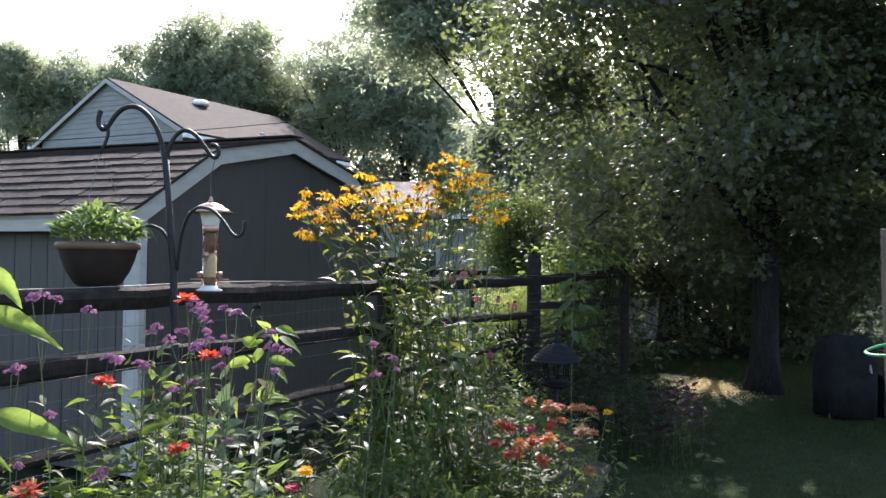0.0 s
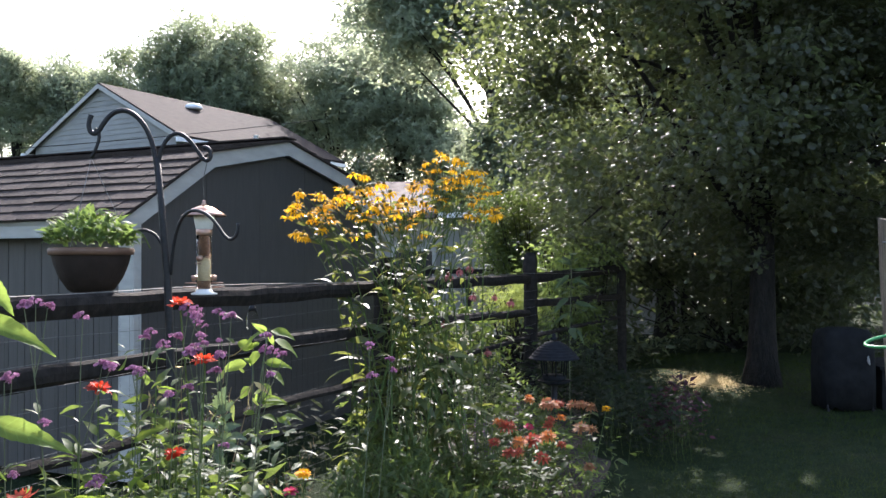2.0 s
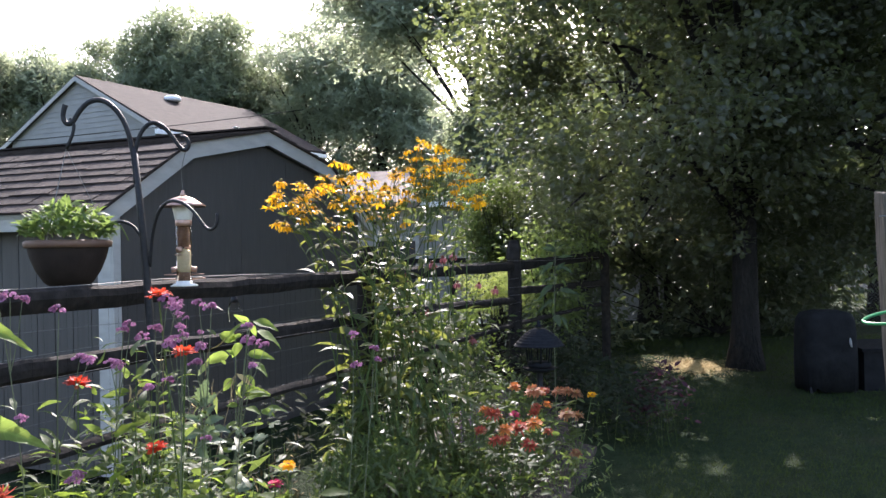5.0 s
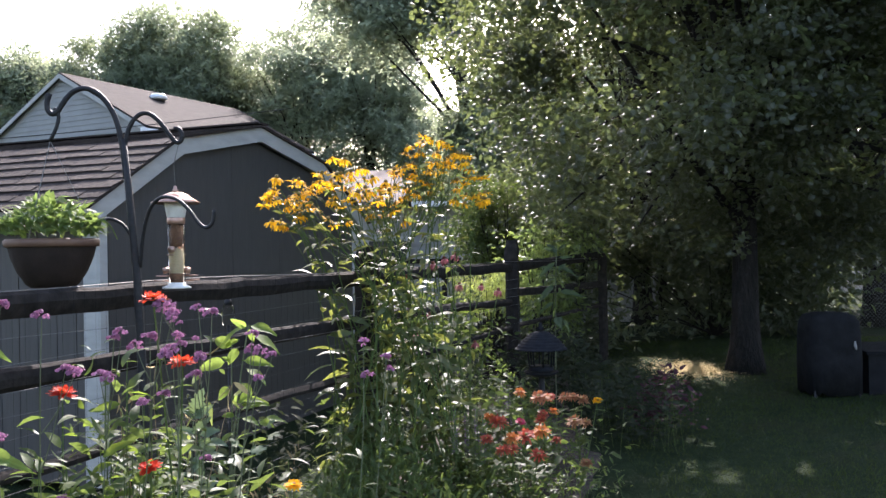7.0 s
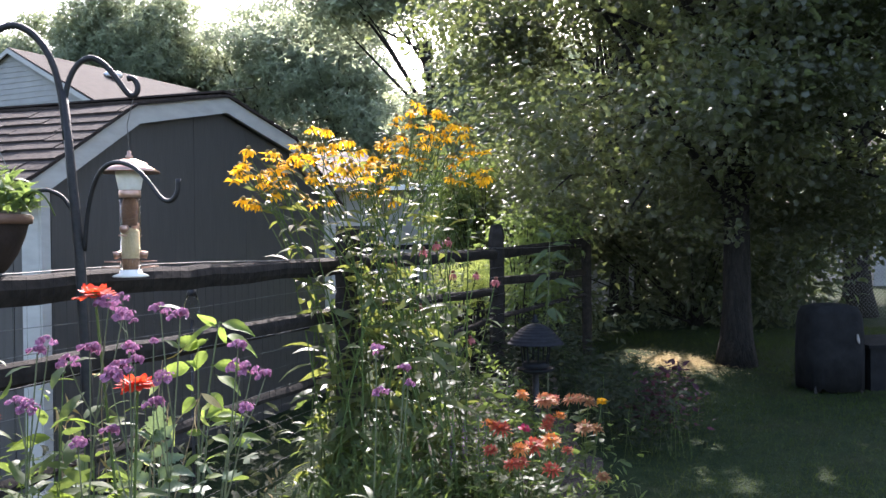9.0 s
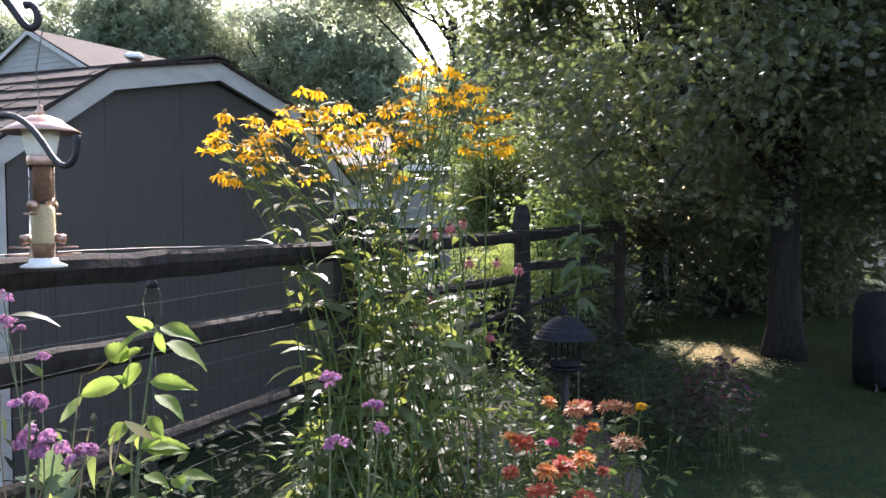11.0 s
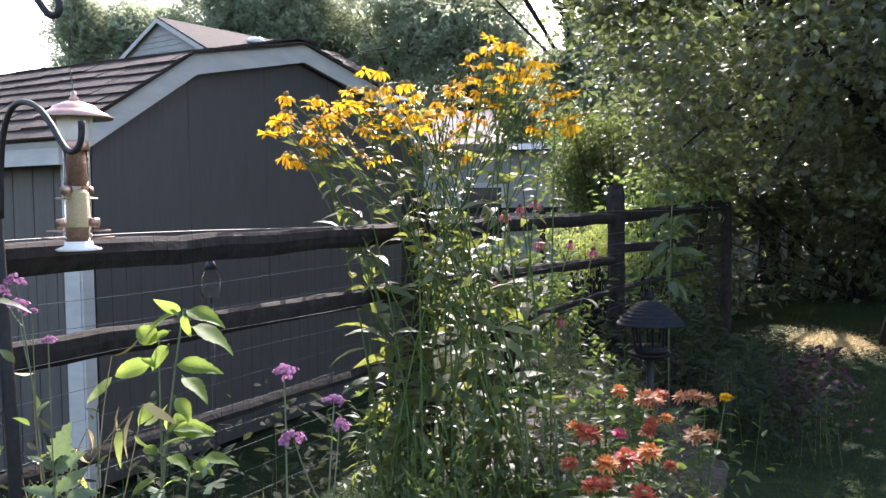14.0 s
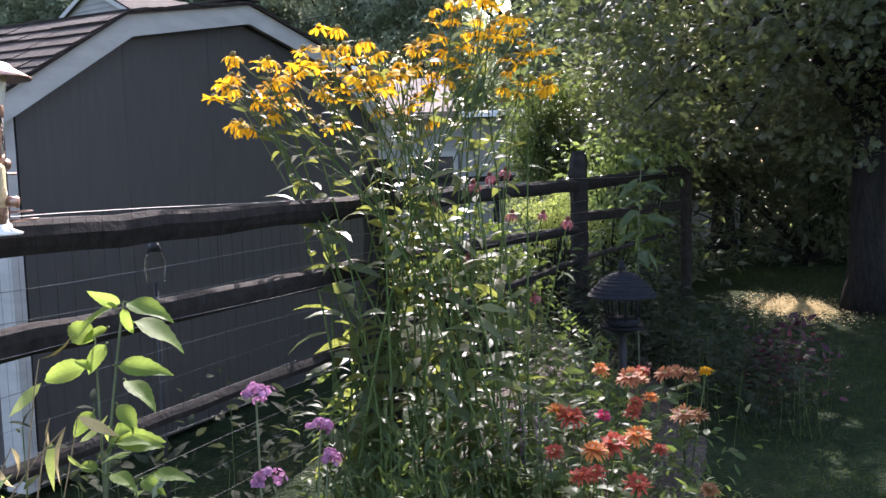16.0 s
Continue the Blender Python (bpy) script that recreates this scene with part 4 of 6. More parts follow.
def build_basket():
    c = np.array([-1.355, 3.42, 1.31])
    root = thing("hanging_basket", tuple(c), "brown plastic hanging basket with bushy green seedlings", "hanging planter")
    part("pot", Acc().lathe([(0.0, -0.016), (0.070, -0.016), (0.088, -0.004), (0.117, 0.04), (0.137, 0.09), (0.147, 0.13), (0.147, 0.14), (0.136, 0.135), (0.0, 0.13)], 32).mesh("pot", M["pot"], True), root)
    part("rim", Acc().lathe([(0.146, 0.128), (0.157, 0.130), (0.160, 0.15), (0.152, 0.157), (0.142, 0.153), (0.139, 0.135)], 32).mesh("rim", M["pot_rim"], True), root, "lighter brown pot rim")
    part("soil", Acc().lathe([(0.145, 0.138), (0.08, 0.15), (0.0, 0.155)], 24).mesh("soil", M["soil"], True), root)
    hook_p = np.array([-1.361, 3.43, 1.82]) - c
    part("s_hook", Acc().tube(bezier(np.array([-1.345, 3.43, 1.935]) - c, np.array([-1.308, 3.43, 1.915]) - c, hook_p, 8), 0.007, 8).mesh("s_hook", M["black_iron"], True), root, "black iron hanging hook")
    for i in range(3):
        a = i * 2.094 + 0.4
        part("hanger", Acc().tube([(0.155 * math.cos(a), 0.155 * math.sin(a), 0.15), tuple(hook_p)], 0.0012, 4).mesh("hanger", M["wire"]), root)
    rng = np.random.default_rng(31)
    lv = blade(0.40, 0.05, 0.25)
    me = Acc().add(*lv).mesh("leaf", M["leaf_basket"], True)
    more = []
    for i in range(620):
        a, r = rng.uniform(0, 6.28), 0.14 * math.sqrt(rng.random())
        s = np.array([r * math.cos(a), r * math.sin(a), 0.145])
        hgt = (0.128 * (1 - (r / 0.17) ** 2) + 0.03) * rng.uniform(0.35, 1.1)
        e = s * np.array([1.2, 1.2, 1]) + np.array([0, 0, hgt])
        ax = unit(np.array([math.cos(a) * rng.uniform(0.2, 1.0), math.sin(a) * rng.uniform(0.2, 1.0), rng.uniform(0.1, 0.9)]) + rng.normal(size=3) * 0.3)
        rot = frames_of(ax[None], np.array([[0, 0, 1.0]]) + rng.normal(size=(1, 3)) * 0.3)[0]
        if i < 290:
            part("leaf", me, root, m=mat4(rot, e - ax * 0.02, rng.uniform(0.034, 0.068)))
        else:
            more.append((e - ax * 0.02, rot, rng.uniform(0.03, 0.06)))
    fol = Acc().scatter(lv[0], lv[1], np.array([q[0] for q in more]), np.array([q[1] for q in more]), np.array([q[2] for q in more]))
    tagged(part("foliage", fol.mesh("foliage", M["leaf_basket"], True), root), kind="stuff")
    # one long arching blade beside the pot
    part("leaf", Acc().tube(bezier((0.13, -0.03, 0.17), (0.2, -0.05, 0.28), (0.25, -0.06, 0.15), 8), np.linspace(0.006, 0.002, 8), 5).mesh("leaf", M["leaf_garden"]), root)


def build_tube_feeder():
    c = np.array([-0.972, 3.63, 1.275])
    root = thing("bird_feeder", tuple(c), "clear tube bird feeder with copper roof, part-filled with seed", "bird feeder")
    root.scale = (1, 1, 1.05)
    part("base", Acc().lathe([(0.0, 0.0), (0.052, 0.0), (0.054, 0.004), (0.034, 0.012), (0.032, 0.022), (0.0, 0.022)], 28).mesh("base", M["cream"], True), root, "cream plastic base dish")
    t = part("tube", Acc().lathe([(0.0305, 0.02), (0.0305, 0.27), (0.029, 0.27), (0.029, 0.02), (0.0305, 0.02)], 28).mesh("tube", M["clear_plastic"], True), root, "clear plastic seed tube")
    t.visible_shadow = False
    part("seed", Acc().lathe([(0.0, 0.023), (0.0275, 0.023), (0.0275, 0.135), (0.02, 0.142), (0.0, 0.145)], 20).mesh("seed", M["seed"], True), root, "pale mixed bird seed")
    part("seed", Acc().lathe([(0.0, 0.015), (0.029, 0.018), (0.0285, 0.055), (0.015, 0.06), (0.0, 0.062)], 20).mesh("seed", M["seed_dark"], True), root, "dark sunflower seed")
    part("seed", Acc().lathe([(0.0, 0.150), (0.022, 0.152), (0.026, 0.2), (0.02, 0.235), (0.0, 0.238)], 20).mesh("seed", M["seed_dark"], True), root, "dark sunflower seed")
    part("collar", Acc().lathe([(0.031, 0.258), (0.034, 0.262), (0.046, 0.325), (0.042, 0.33), (0.0, 0.33)], 28).mesh("collar", M["cream"], True), root, "cream plastic collar")
    part("collar", Acc().lathe([(0.0315, 0.235), (0.033, 0.237), (0.033, 0.256), (0.0315, 0.258)], 28).mesh("collar", M["copper"], True), root)
    part("roof", Acc().lathe([(0.0, 0.330), (0.04, 0.327), (0.090, 0.309), (0.092, 0.313), (0.064, 0.327), (0.054, 0.333), (0.050, 0.339), (0.020, 0.350), (0.0, 0.353)], 36).mesh("roof", M["copper"], True), root, "dished copper-coloured roof")
    part("finial", Acc().lathe([(0.008, 0.35), (0.012, 0.358), (0.006, 0.364), (0.007, 0.372), (0.0, 0.376)], 12).mesh("finial", M["copper"], True), root)
    for z in (0.068, 0.145):
        for s in (-1, 1):
            ang = 0.15 if z < 0.1 else 1.4
            d = np.array([math.cos(ang), math.sin(ang), 0]) * s
            p = part("feeding_port", Acc().tube([d * 0.028 + (0, 0, z), d * 0.050 + (0, 0, z - 0.004)], [0.010, 0.012], 10).mesh("feeding_port", M["copper"], True), root)
            part("perch", Acc().tube([d * 0.03 + (0, 0, z - 0.022), d * 0.078 + (0, 0, z - 0.022)], 0.0028, 6).mesh("perch", M["copper"], True), p)
    for s in (-1, 1):
        d = np.array([0.92, 0.38, 0]) * s
        part("perch", Acc().tube([d * 0.03 + (0, 0, 0.028), d * 0.085 + (0, 0, 0.03)], 0.0028, 6).mesh("perch", M["copper"], True), root)
    part("hanger", Acc().tube([(0, 0, 0.37), (0.0, -0.02, 0.45), (0.035, -0.06, 0.54)], 0.0013, 5).mesh("hanger", M["wire"]), root)


def build_black_feeder():
    c = np.array([0.85, 6.45, 0.0])
    root = thing("bird_feeder", tuple(c), "black lantern-shaped bird feeder with a ribbed dome roof on a post", "bird feeder")
    part("pole", Acc().tube([(0, 0, 0), (0, 0, 0.5)], 0.022, 10).mesh("pole", M["black_iron"], True), root)
    part("tray", Acc().lathe([(0.0, 0.50), (0.06, 0.50), (0.115, 0.52), (0.125, 0.535), (0.11, 0.53), (0.0, 0.525)], 28).mesh("tray", M["black_plastic"], True), root)
    part("cage", Acc().lathe([(0.085, 0.54), (0.09, 0.56), (0.082, 0.575), (0.0, 0.575)], 20).mesh("cage", M["black_plastic"], True), root)
    for i in range(8):
        a = i * math.pi / 4
        part("bar", Acc().tube([(0.085 * math.cos(a), 0.085 * math.sin(a), 0.57), (0.1 * math.cos(a), 0.1 * math.sin(a), 0.72)], 0.006, 6).mesh("bar", M["black_plastic"], True), root)
    # dome with ribs
    sides = 48
    prof = [(0.0, 0.70), (0.17, 0.692), (0.188, 0.694)]
    for k in range(9):
        r, z = 0.184 - 0.0175 * k, 0.698 + 0.116 * math.sin(k / 9 * math.pi / 2)
        prof += [(r, z), (r - 0.004, z + 0.009), (r - 0.015, z + 0.006)]
    prof += [(0.02, 0.818), (0.0, 0.826)]
    a = Acc().lathe(prof, sides)
    v = a.v[0]
    for i in range(len(v)):
        if i % 4 in (0, 1) and v[i][2] > 0.71:
            v[i][:2] *= 1.02
    part("dome_roof", a.mesh("dome_roof", M["black_plastic"], True), root, "ribbed black dome roof")
    part("finial", Acc().lathe([(0.02, 0.83), (0.026, 0.845), (0.012, 0.855), (0.016, 0.868), (0.0, 0.885)], 14).mesh("finial", M["black_plastic"], True), root)


def build_solar_light():
    c = np.array([-0.97, 4.55, 0.0])
    root = thing("garden_light", tuple(c), "small dark stake light with glass sides behind the fence", "garden light")
    part("stake", Acc().tube([(0, 0, -0.05), (0, 0, 1.06)], 0.007, 8).mesh("stake", M["black_iron"], True), root)
    g = part("glass", Acc().lathe([(0.0, 1.06), (0.03, 1.06), (0.034, 1.12), (0.022, 1.155), (0.0, 1.16)], 16).mesh("glass", M["clear_plastic"], True), root, "clear glass shade")
    part("cap", Acc().lathe([(0.0, 1.156), (0.024, 1.157), (0.016, 1.18), (0.006, 1.19), (0.01, 1.2), (0.0, 1.212)], 16).mesh("cap", M["black_iron"], True), root)


def build_stake():
    root = thing("wooden_stake", (0.466, 0.90, 0.0), "weathered grey wooden stake carrying a narrow green plastic hoop", "garden stake")
    n = 30
    v = []
    rng = np.random.default_rng(8)
    for i in range(n):
        t = i / (n - 1)
        z = -0.05 + 1.493 * t
        w, d = 0.0135 - 0.0026 * t ** 2, 0.0105
        if i == n - 1:
            w, d = w * 0.84, d * 0.8
        cx = 0.088 * (1 - t)
        for x, y in ((-w, -d), (-w * 0.4, -d * 1.06), (w * 0.1, -d * 0.9), (w * 0.5, -d * 1.03), (w, -d), (w, d), (-w, d)):
            v.append((cx + x + rng.uniform(-0.0010, 0.0010), y + rng.uniform(-0.0008, 0.0008), z + (rng.uniform(-0.0028, 0.0010) if i == n - 1 else 0)))
    f = [(i * 7 + j, i * 7 + (j + 1) % 7, (i + 1) * 7 + (j + 1) % 7, (i + 1) * 7 + j) for i in range(n - 1) for j in range(7)] + [tuple((n - 1) * 7 + j for j in range(7)), tuple(range(7))[::-1]]
    part("post", Acc().add(v, f).mesh("post", M["stake_wood"]), root)
    part("nail", Acc().tube([(-0.006, -0.009, 1.4185), (-0.0145, -0.011, 1.4185)], 0.0009, 6).mesh("nail", M["wire"]), root)
    ang = np.linspace(0, 2 * np.pi, 48)
    ring = np.stack([-0.004 + 0.043 * np.cos(ang), -0.044 + 0.030 * np.sin(ang), 1.3245 + 0.007 * np.cos(ang) + 0.0018 * np.sin(ang)], 1)
    part("hoop", Acc().tube(ring, 0.0016, 8, False).mesh("hoop", M["green_tie"], True), root, "glossy green plastic hoop")
    part("hoop_tail", Acc().tube(bezier((0.030, -0.058, 1.329), (0.06, -0.06, 1.333), (0.12, -0.05, 1.336), 10), 0.0018, 8).mesh("hoop_tail", M["green_tie"], True), root)
    part("tie", Acc().tube([(0.008, -0.0125, 1.3135), (0.040, -0.012, 1.3145)], 0.0005, 6).mesh("tie", M["wire"]), root, "thin pale tie wire")


def rounded_box(w, d, z0, z1, r, sides=28, bulge=0.0):
    """A box with rounded corners and a domed top, from rings."""
    a = Acc()
    rings = [(1.0, z0), (1.0 + bulge, z0 + (z1 - z0) * 0.4), (1.0, z1 - r), (0.96, z1 - r * 0.5), (0.84, z1 - r * 0.15), (0.5, z1), (0.0, z1 + 0.004)]
    ang = np.arange(sides) * 2 * np.pi / sides
    c, q = np.cos(ang), np.sin(ang)
    sx, sy = np.sign(c) * np.abs(c) ** 0.45 * w, np.sign(q) * np.abs(q) ** 0.45 * d
    v = np.concatenate([np.stack([sx * k, sy * k, np.full(sides, z)], 1) for k, z in rings])
    f = [(i * sides + j, i * sides + (j + 1) % sides, (i + 1) * sides + (j + 1) % sides, (i + 1) * sides + j) for i in range(len(rings) - 1) for j in range(sides)]
    return a.add(v, f + [tuple(range(sides))[::-1]])


def build_grill():
    root = thing("covered_grill", (3.68, 7.95, 0.06), "garden grill under a dark fabric cover, standing on shaded lawn", "garden grill")
    cover = rounded_box(0.235, 0.2, 0.03, 0.74, 0.16, 40, 0.04)
    v = cover.v[0]
    for i in range(40):
        v[i][2] += 0.02 * math.sin(i * 1.9)
        v[i][:2] *= 1 + 0.035 * math.sin(i * 2.5)
    part("cover", cover.mesh("cover", M["dark_resin"], True), root)
    for x in (-0.2, 0.2):
        for y in (-0.15, 0.15):
            part("leg", Acc().tube([(x, y, -0.05), (x, y, 0.06)], 0.016, 8).mesh("leg", M["black_iron"], True), root)
    for x, z in ((0.13, 0.50),):
        part("tag", Acc().tube(bezier((x, -0.215, z), (x - 0.006, -0.222, z - 0.04), (x + 0.012, -0.218, z - 0.08), 5), [0.004, 0.009, 0.012, 0.010, 0.004], 6).mesh("tag", M["stone"], True), root, "pale cover strap end")
    box = thing("garden_chest", (4.35, 8.1, 0.06), "low dark lidded garden box standing in shade on the lawn", "garden chest")
    part("body", Acc().box(-0.36, 0.36, -0.25, 0.25, -0.02, 0.36).mesh("body", M["dark_resin"]), box)
    part("lid", Acc().add([(-0.39, -0.28, 0.364), (0.39, -0.28, 0.364), (0.39, 0.28, 0.364), (-0.39, 0.28, 0.364), (-0.39, -0.28, 0.39), (0.39, -0.28, 0.39), (0.35, 0.16, 0.43), (-0.35, 0.16, 0.43), (0.39, 0.28, 0.41), (-0.39, 0.28, 0.41)],
                           [(0, 1, 5, 4), (4, 5, 6, 7), (7, 6, 8, 9), (0, 4, 7, 9, 3), (1, 2, 8, 6, 5), (2, 3, 9, 8), (0, 3, 2, 1)]).mesh("lid", M["dark_resin"]), box)


build_hook()
build_basket()
build_tube_feeder()
build_black_feeder()
build_solar_light()
build_stake()
build_grill()


def build_chain_link():
    root = thing("chain_link_fence", (6.1, 13.2, 0.1), "grey chain-link fence at the edge of a sunny lawn", "fence")
    a = Acc()
    d = 0.06
    L, H = 6.2, 1.05
    for i in range(int((L + H) / d)):
        for s in (1, -1):
            x0 = i * d - (H if s > 0 else 0)
            p = [(x0, 0.0, 0.0), (x0 + s * H, 0.0, H)] if s > 0 else [(i * d, 0.003, 0.0), (i * d - H, 0.003, H)]
            a.tube(p, 0.0022, 3, False)
    tagged(part("mesh", a.mesh("mesh", M["wire"]), root), kind="stuff")
    for x in (0.0, 2.4, 4.8):
        part("post", Acc().tube([(x, 0.03, 0), (x, 0.03, 1.12)], 0.025, 8).mesh("post", M["wire"], True), root)
    part("rail", Acc().tube([(-0.6, 0.03, 1.07), (6.2, 0.03, 1.07)], 0.018, 8).mesh("rail", M["wire"], True), root)


build_chain_link()


def build_far_wall():
    root = thing("house", (14.6, 21.0, 0.1), "white house wall glimpsed beyond the chain-link fence", "house")
    planks(root, lap_wall(-2.6, 3.0, 0.0, 2.6))
    for q in ((-2.6, -2.5, 0.02, 5), (2.9, 3.0, 0.02, 5), (-2.5, 2.9, 4.9, 5)):
        part("wall", Acc().box(*q, 0, 2.6).mesh("wall", M["siding"]), root)
    part("roof", Acc().add([(-2.9, -0.4, 2.55), (3.3, -0.4, 2.55), (3.3, 2.5, 4.0), (-2.9, 2.5, 4.0), (3.3, 5.4, 2.55), (-2.9, 5.4, 2.55)], [(0, 1, 2, 3), (3, 2, 4, 5)]).mesh("roof", M["house_roof"]), root)


build_far_wall()


# ---- flowers ----
def ray_flower(name, petals, length, width, droop, tilt_noise, mat, seed, rings=1):
    """The petals of one open flower, facing z."""
    rng = np.random.default_rng(seed)
    a = Acc()
    for ring in range(rings):
        n = petals - ring * 2
        for i in range(n):
            an = (i + 0.5 * ring) * 2 * np.pi / n + rng.uniform(-0.12, 0.12)
            ln = length * (1 - 0.2 * ring) * rng.uniform(0.85, 1.1)
            dr = droop - 0.35 * ring + rng.uniform(-tilt_noise, tilt_noise)
            w = width * rng.uniform(0.85, 1.1) / 2
            c, s = math.cos(an), math.sin(an)
            pts = []
            for t, k in ((0.0, 0.35), (0.35, 0.95), (0.75, 1.0), (1.0, 0.35)):
                r = 0.008 + ln * t * math.cos(dr * t)
                z = -ln * t * math.sin(dr * t) + 0.004 * ring
                for e in (-1, 1):
                    pts.append((c * r - s * w * k * e, s * r + c * w * k * e, z - (0.002 if e else 0)))
            a.add(pts, [(0, 2, 3, 1), (2, 4, 5, 3), (4, 6, 7, 5)])
    return a.mesh(name, mat)


GOLD = [ray_flower("petals", 9, 0.047, 0.0165, d, 0.35, M["petal_gold"], 50 + i) for i, d in enumerate((0.1, 0.35, 0.75))]
GOLD_EYE = Acc().lathe([(0.0, -0.004), (0.011, -0.002), (0.013, 0.006), (0.009, 0.016), (0.0, 0.019)], 10).mesh("centre", M["flower_eye"], True)
CONEP = ray_flower("petals", 12, 0.046, 0.011, 1.15, 0.25, M["petal_cone"], 60)
CONE_EYE = Acc().lathe([(0.0, -0.004), (0.012, 0.0), (0.013, 0.006), (0.008, 0.016), (0.0, 0.019)], 12).mesh("centre", M["cone_eye"], True)
ZIN = {k: ray_flower("petals", 16, 0.036, 0.015, 0.15, 0.25, M[m], 70 + i, 3) for i, (k, m) in enumerate((("red", "petal_red"), ("pink", "petal_pink"), ("gold", "petal_gold")))}
# quilled, pointed petals of the cactus kind
ZIN.update({k: ray_flower("petals", 22, 0.040, 0.0085, 0.25, 0.5, M[m], 80 + i, 3) for i, (k, m) in enumerate((("orange", "petal_flame"), ("coral", "petal_ember"), ("salmon", "petal_salmon"), ("faded", "petal_faded")))})
ZIN_EYE = Acc().lathe([(0.0, 0.0), (0.010, 0.002), (0.009, 0.009), (0.0, 0.012)], 10).mesh("centre", M["flower_eye"], True)


def flower(parent, petals, eye, m, name="flower"):
    f = part(name, petals, parent, m=m)
    part("centre", eye, f)
    return f


def face(d, roll=0.0):
    """Turn that sends z to d."""
    z = unit(np.asarray(d, float))
    x = unit(np.cross((0.3, 1, 0.1), z))
    y = np.cross(z, x)
    c, s = math.cos(roll), math.sin(roll)
    return np.stack([c * x + s * y, -s * x + c * y, z], -1)


def add_leaves(root, origin, specs, template, mat, limit=300, name="leaf"):
    """specs: (place, axis, normal, length). The first ones are parts of their own, the rest is one mesh."""
    me = Acc().add(*template).mesh(name, M[mat], True)
    for p, ax, nr, ln in specs[:limit]:
        rot = frames_of(np.array([ax]), np.array([nr]))[0]
        part(name, me, root, m=mat4(rot, np.array(p) - origin, ln))
    rest = specs[limit:]
    if rest:
        P = np.array([s[0] for s in rest]) - origin
        R = frames_of(np.array([s[1] for s in rest]), np.array([s[2] for s in rest]))
        a = Acc().scatter(template[0], template[1], P, R, np.array([s[3] for s in rest]))
        tagged(part("foliage", a.mesh("foliage", M[mat], True), root), kind="stuff")


def build_rudbeckia():
    rng = np.random.default_rng(101)
    base = np.array([-0.20, 5.10, 0.03])
    root = thing("coneflower_clump", tuple(base), "tall clump of golden yellow coneflowers with drooping petals", "flowers")
    specs = []
    heads = []
    for i in range(48):
        left = i < 28
        u = (i + rng.uniform(0, 1)) / 28 if left else (i - 28 + rng.uniform(0, 1)) / 20
        tx = -0.85 + 0.70 * u if left else -0.18 + 0.50 * u
        ty = 4.9 + rng.uniform(-0.12, 0.2) + (0.1 if left else 0.25)
        if left:
            tz = float(np.interp(tx, (-0.9, -0.8, -0.58, -0.43, -0.32, -0.18), (1.66, 1.80, 1.90, 1.95, 1.88, 1.82)))
        else:
            tz = float(np.interp(tx, (-0.17, -0.08, 0.04, 0.2, 0.3, 0.36), (1.90, 2.02, 2.06, 1.99, 1.87, 1.74)))
        tz -= abs(rng.normal()) * 0.085
        s = base + np.array([rng.uniform(-0.36, 0.45), rng.uniform(-0.22, 0.22), 0])
        e = np.array([tx, ty, tz])
        ctrl = np.array([s[0] * 0.75 + e[0] * 0.25, s[1] * 0.7 + e[1] * 0.3, tz * 0.62])
        path = bezier(s, ctrl, e, 14)
        part("stem", Acc().tube(path - base, np.linspace(0.0055, 0.002, 14), 6, False).mesh("stem", M["stem"], True), root)
        heads.append(e)
        for k in range(rng.integers(2, 4)):
            t = rng.uniform(0.72, 0.92)
            p = path[int(t * 13)]
            q = e + np.array([rng.uniform(-0.12, 0.12), rng.uniform(-0.12, 0.12), rng.uniform(-0.17, 0.0)])
            q[0] = min(max(q[0], -0.84), 0.34)
            q[2] = max(q[2], 1.56)
            part("stem", Acc().tube(bezier(p, (p + q) / 2 + np.array([0, 0, 0.03]), q, 5) - base, np.linspace(0.0022, 0.0013, 5), 5, False).mesh("stem", M["stem"], True), root)
            heads.append(q)
        turn = rng.uniform(0, 6.28)
        for k in range(15):
            t = 0.10 + 0.84 * (k + rng.uniform(-0.4, 0.4)) / 14
            u = min(max(t, 0.02), 0.97) * 13
            p = path[int(u)] + (path[min(13, int(u) + 1)] - path[int(u)]) * (u - int(u))
            turn += 2.4 + rng.uniform(-0.5, 0.5)
            ax = unit(np.array([math.cos(turn), math.sin(turn), rng.uniform(-0.35, 0.6) - 0.35 * (1 - t)]))
            specs.append((p, ax, np.array([0, -0.12, 1.0]) + rng.normal(size=3) * 0.42, rng.uniform(0.11, 0.20) * (1.18 - 0.72 * t)))
    rng.shuffle(specs)
    add_leaves(root, base, specs, blade(0.275, 0.035, 0.22), "leaf_rudbeckia", 295)
    for i, p in enumerate(heads):
        d = np.array([rng.uniform(-0.5, 0.5), rng.uniform(-0.6, 0.3), 1.0])
        flower(root, GOLD[i % 3], GOLD_EYE, mat4(face(d, rng.uniform(0, 6)), p - base, rng.uniform(0.68, 0.98)))


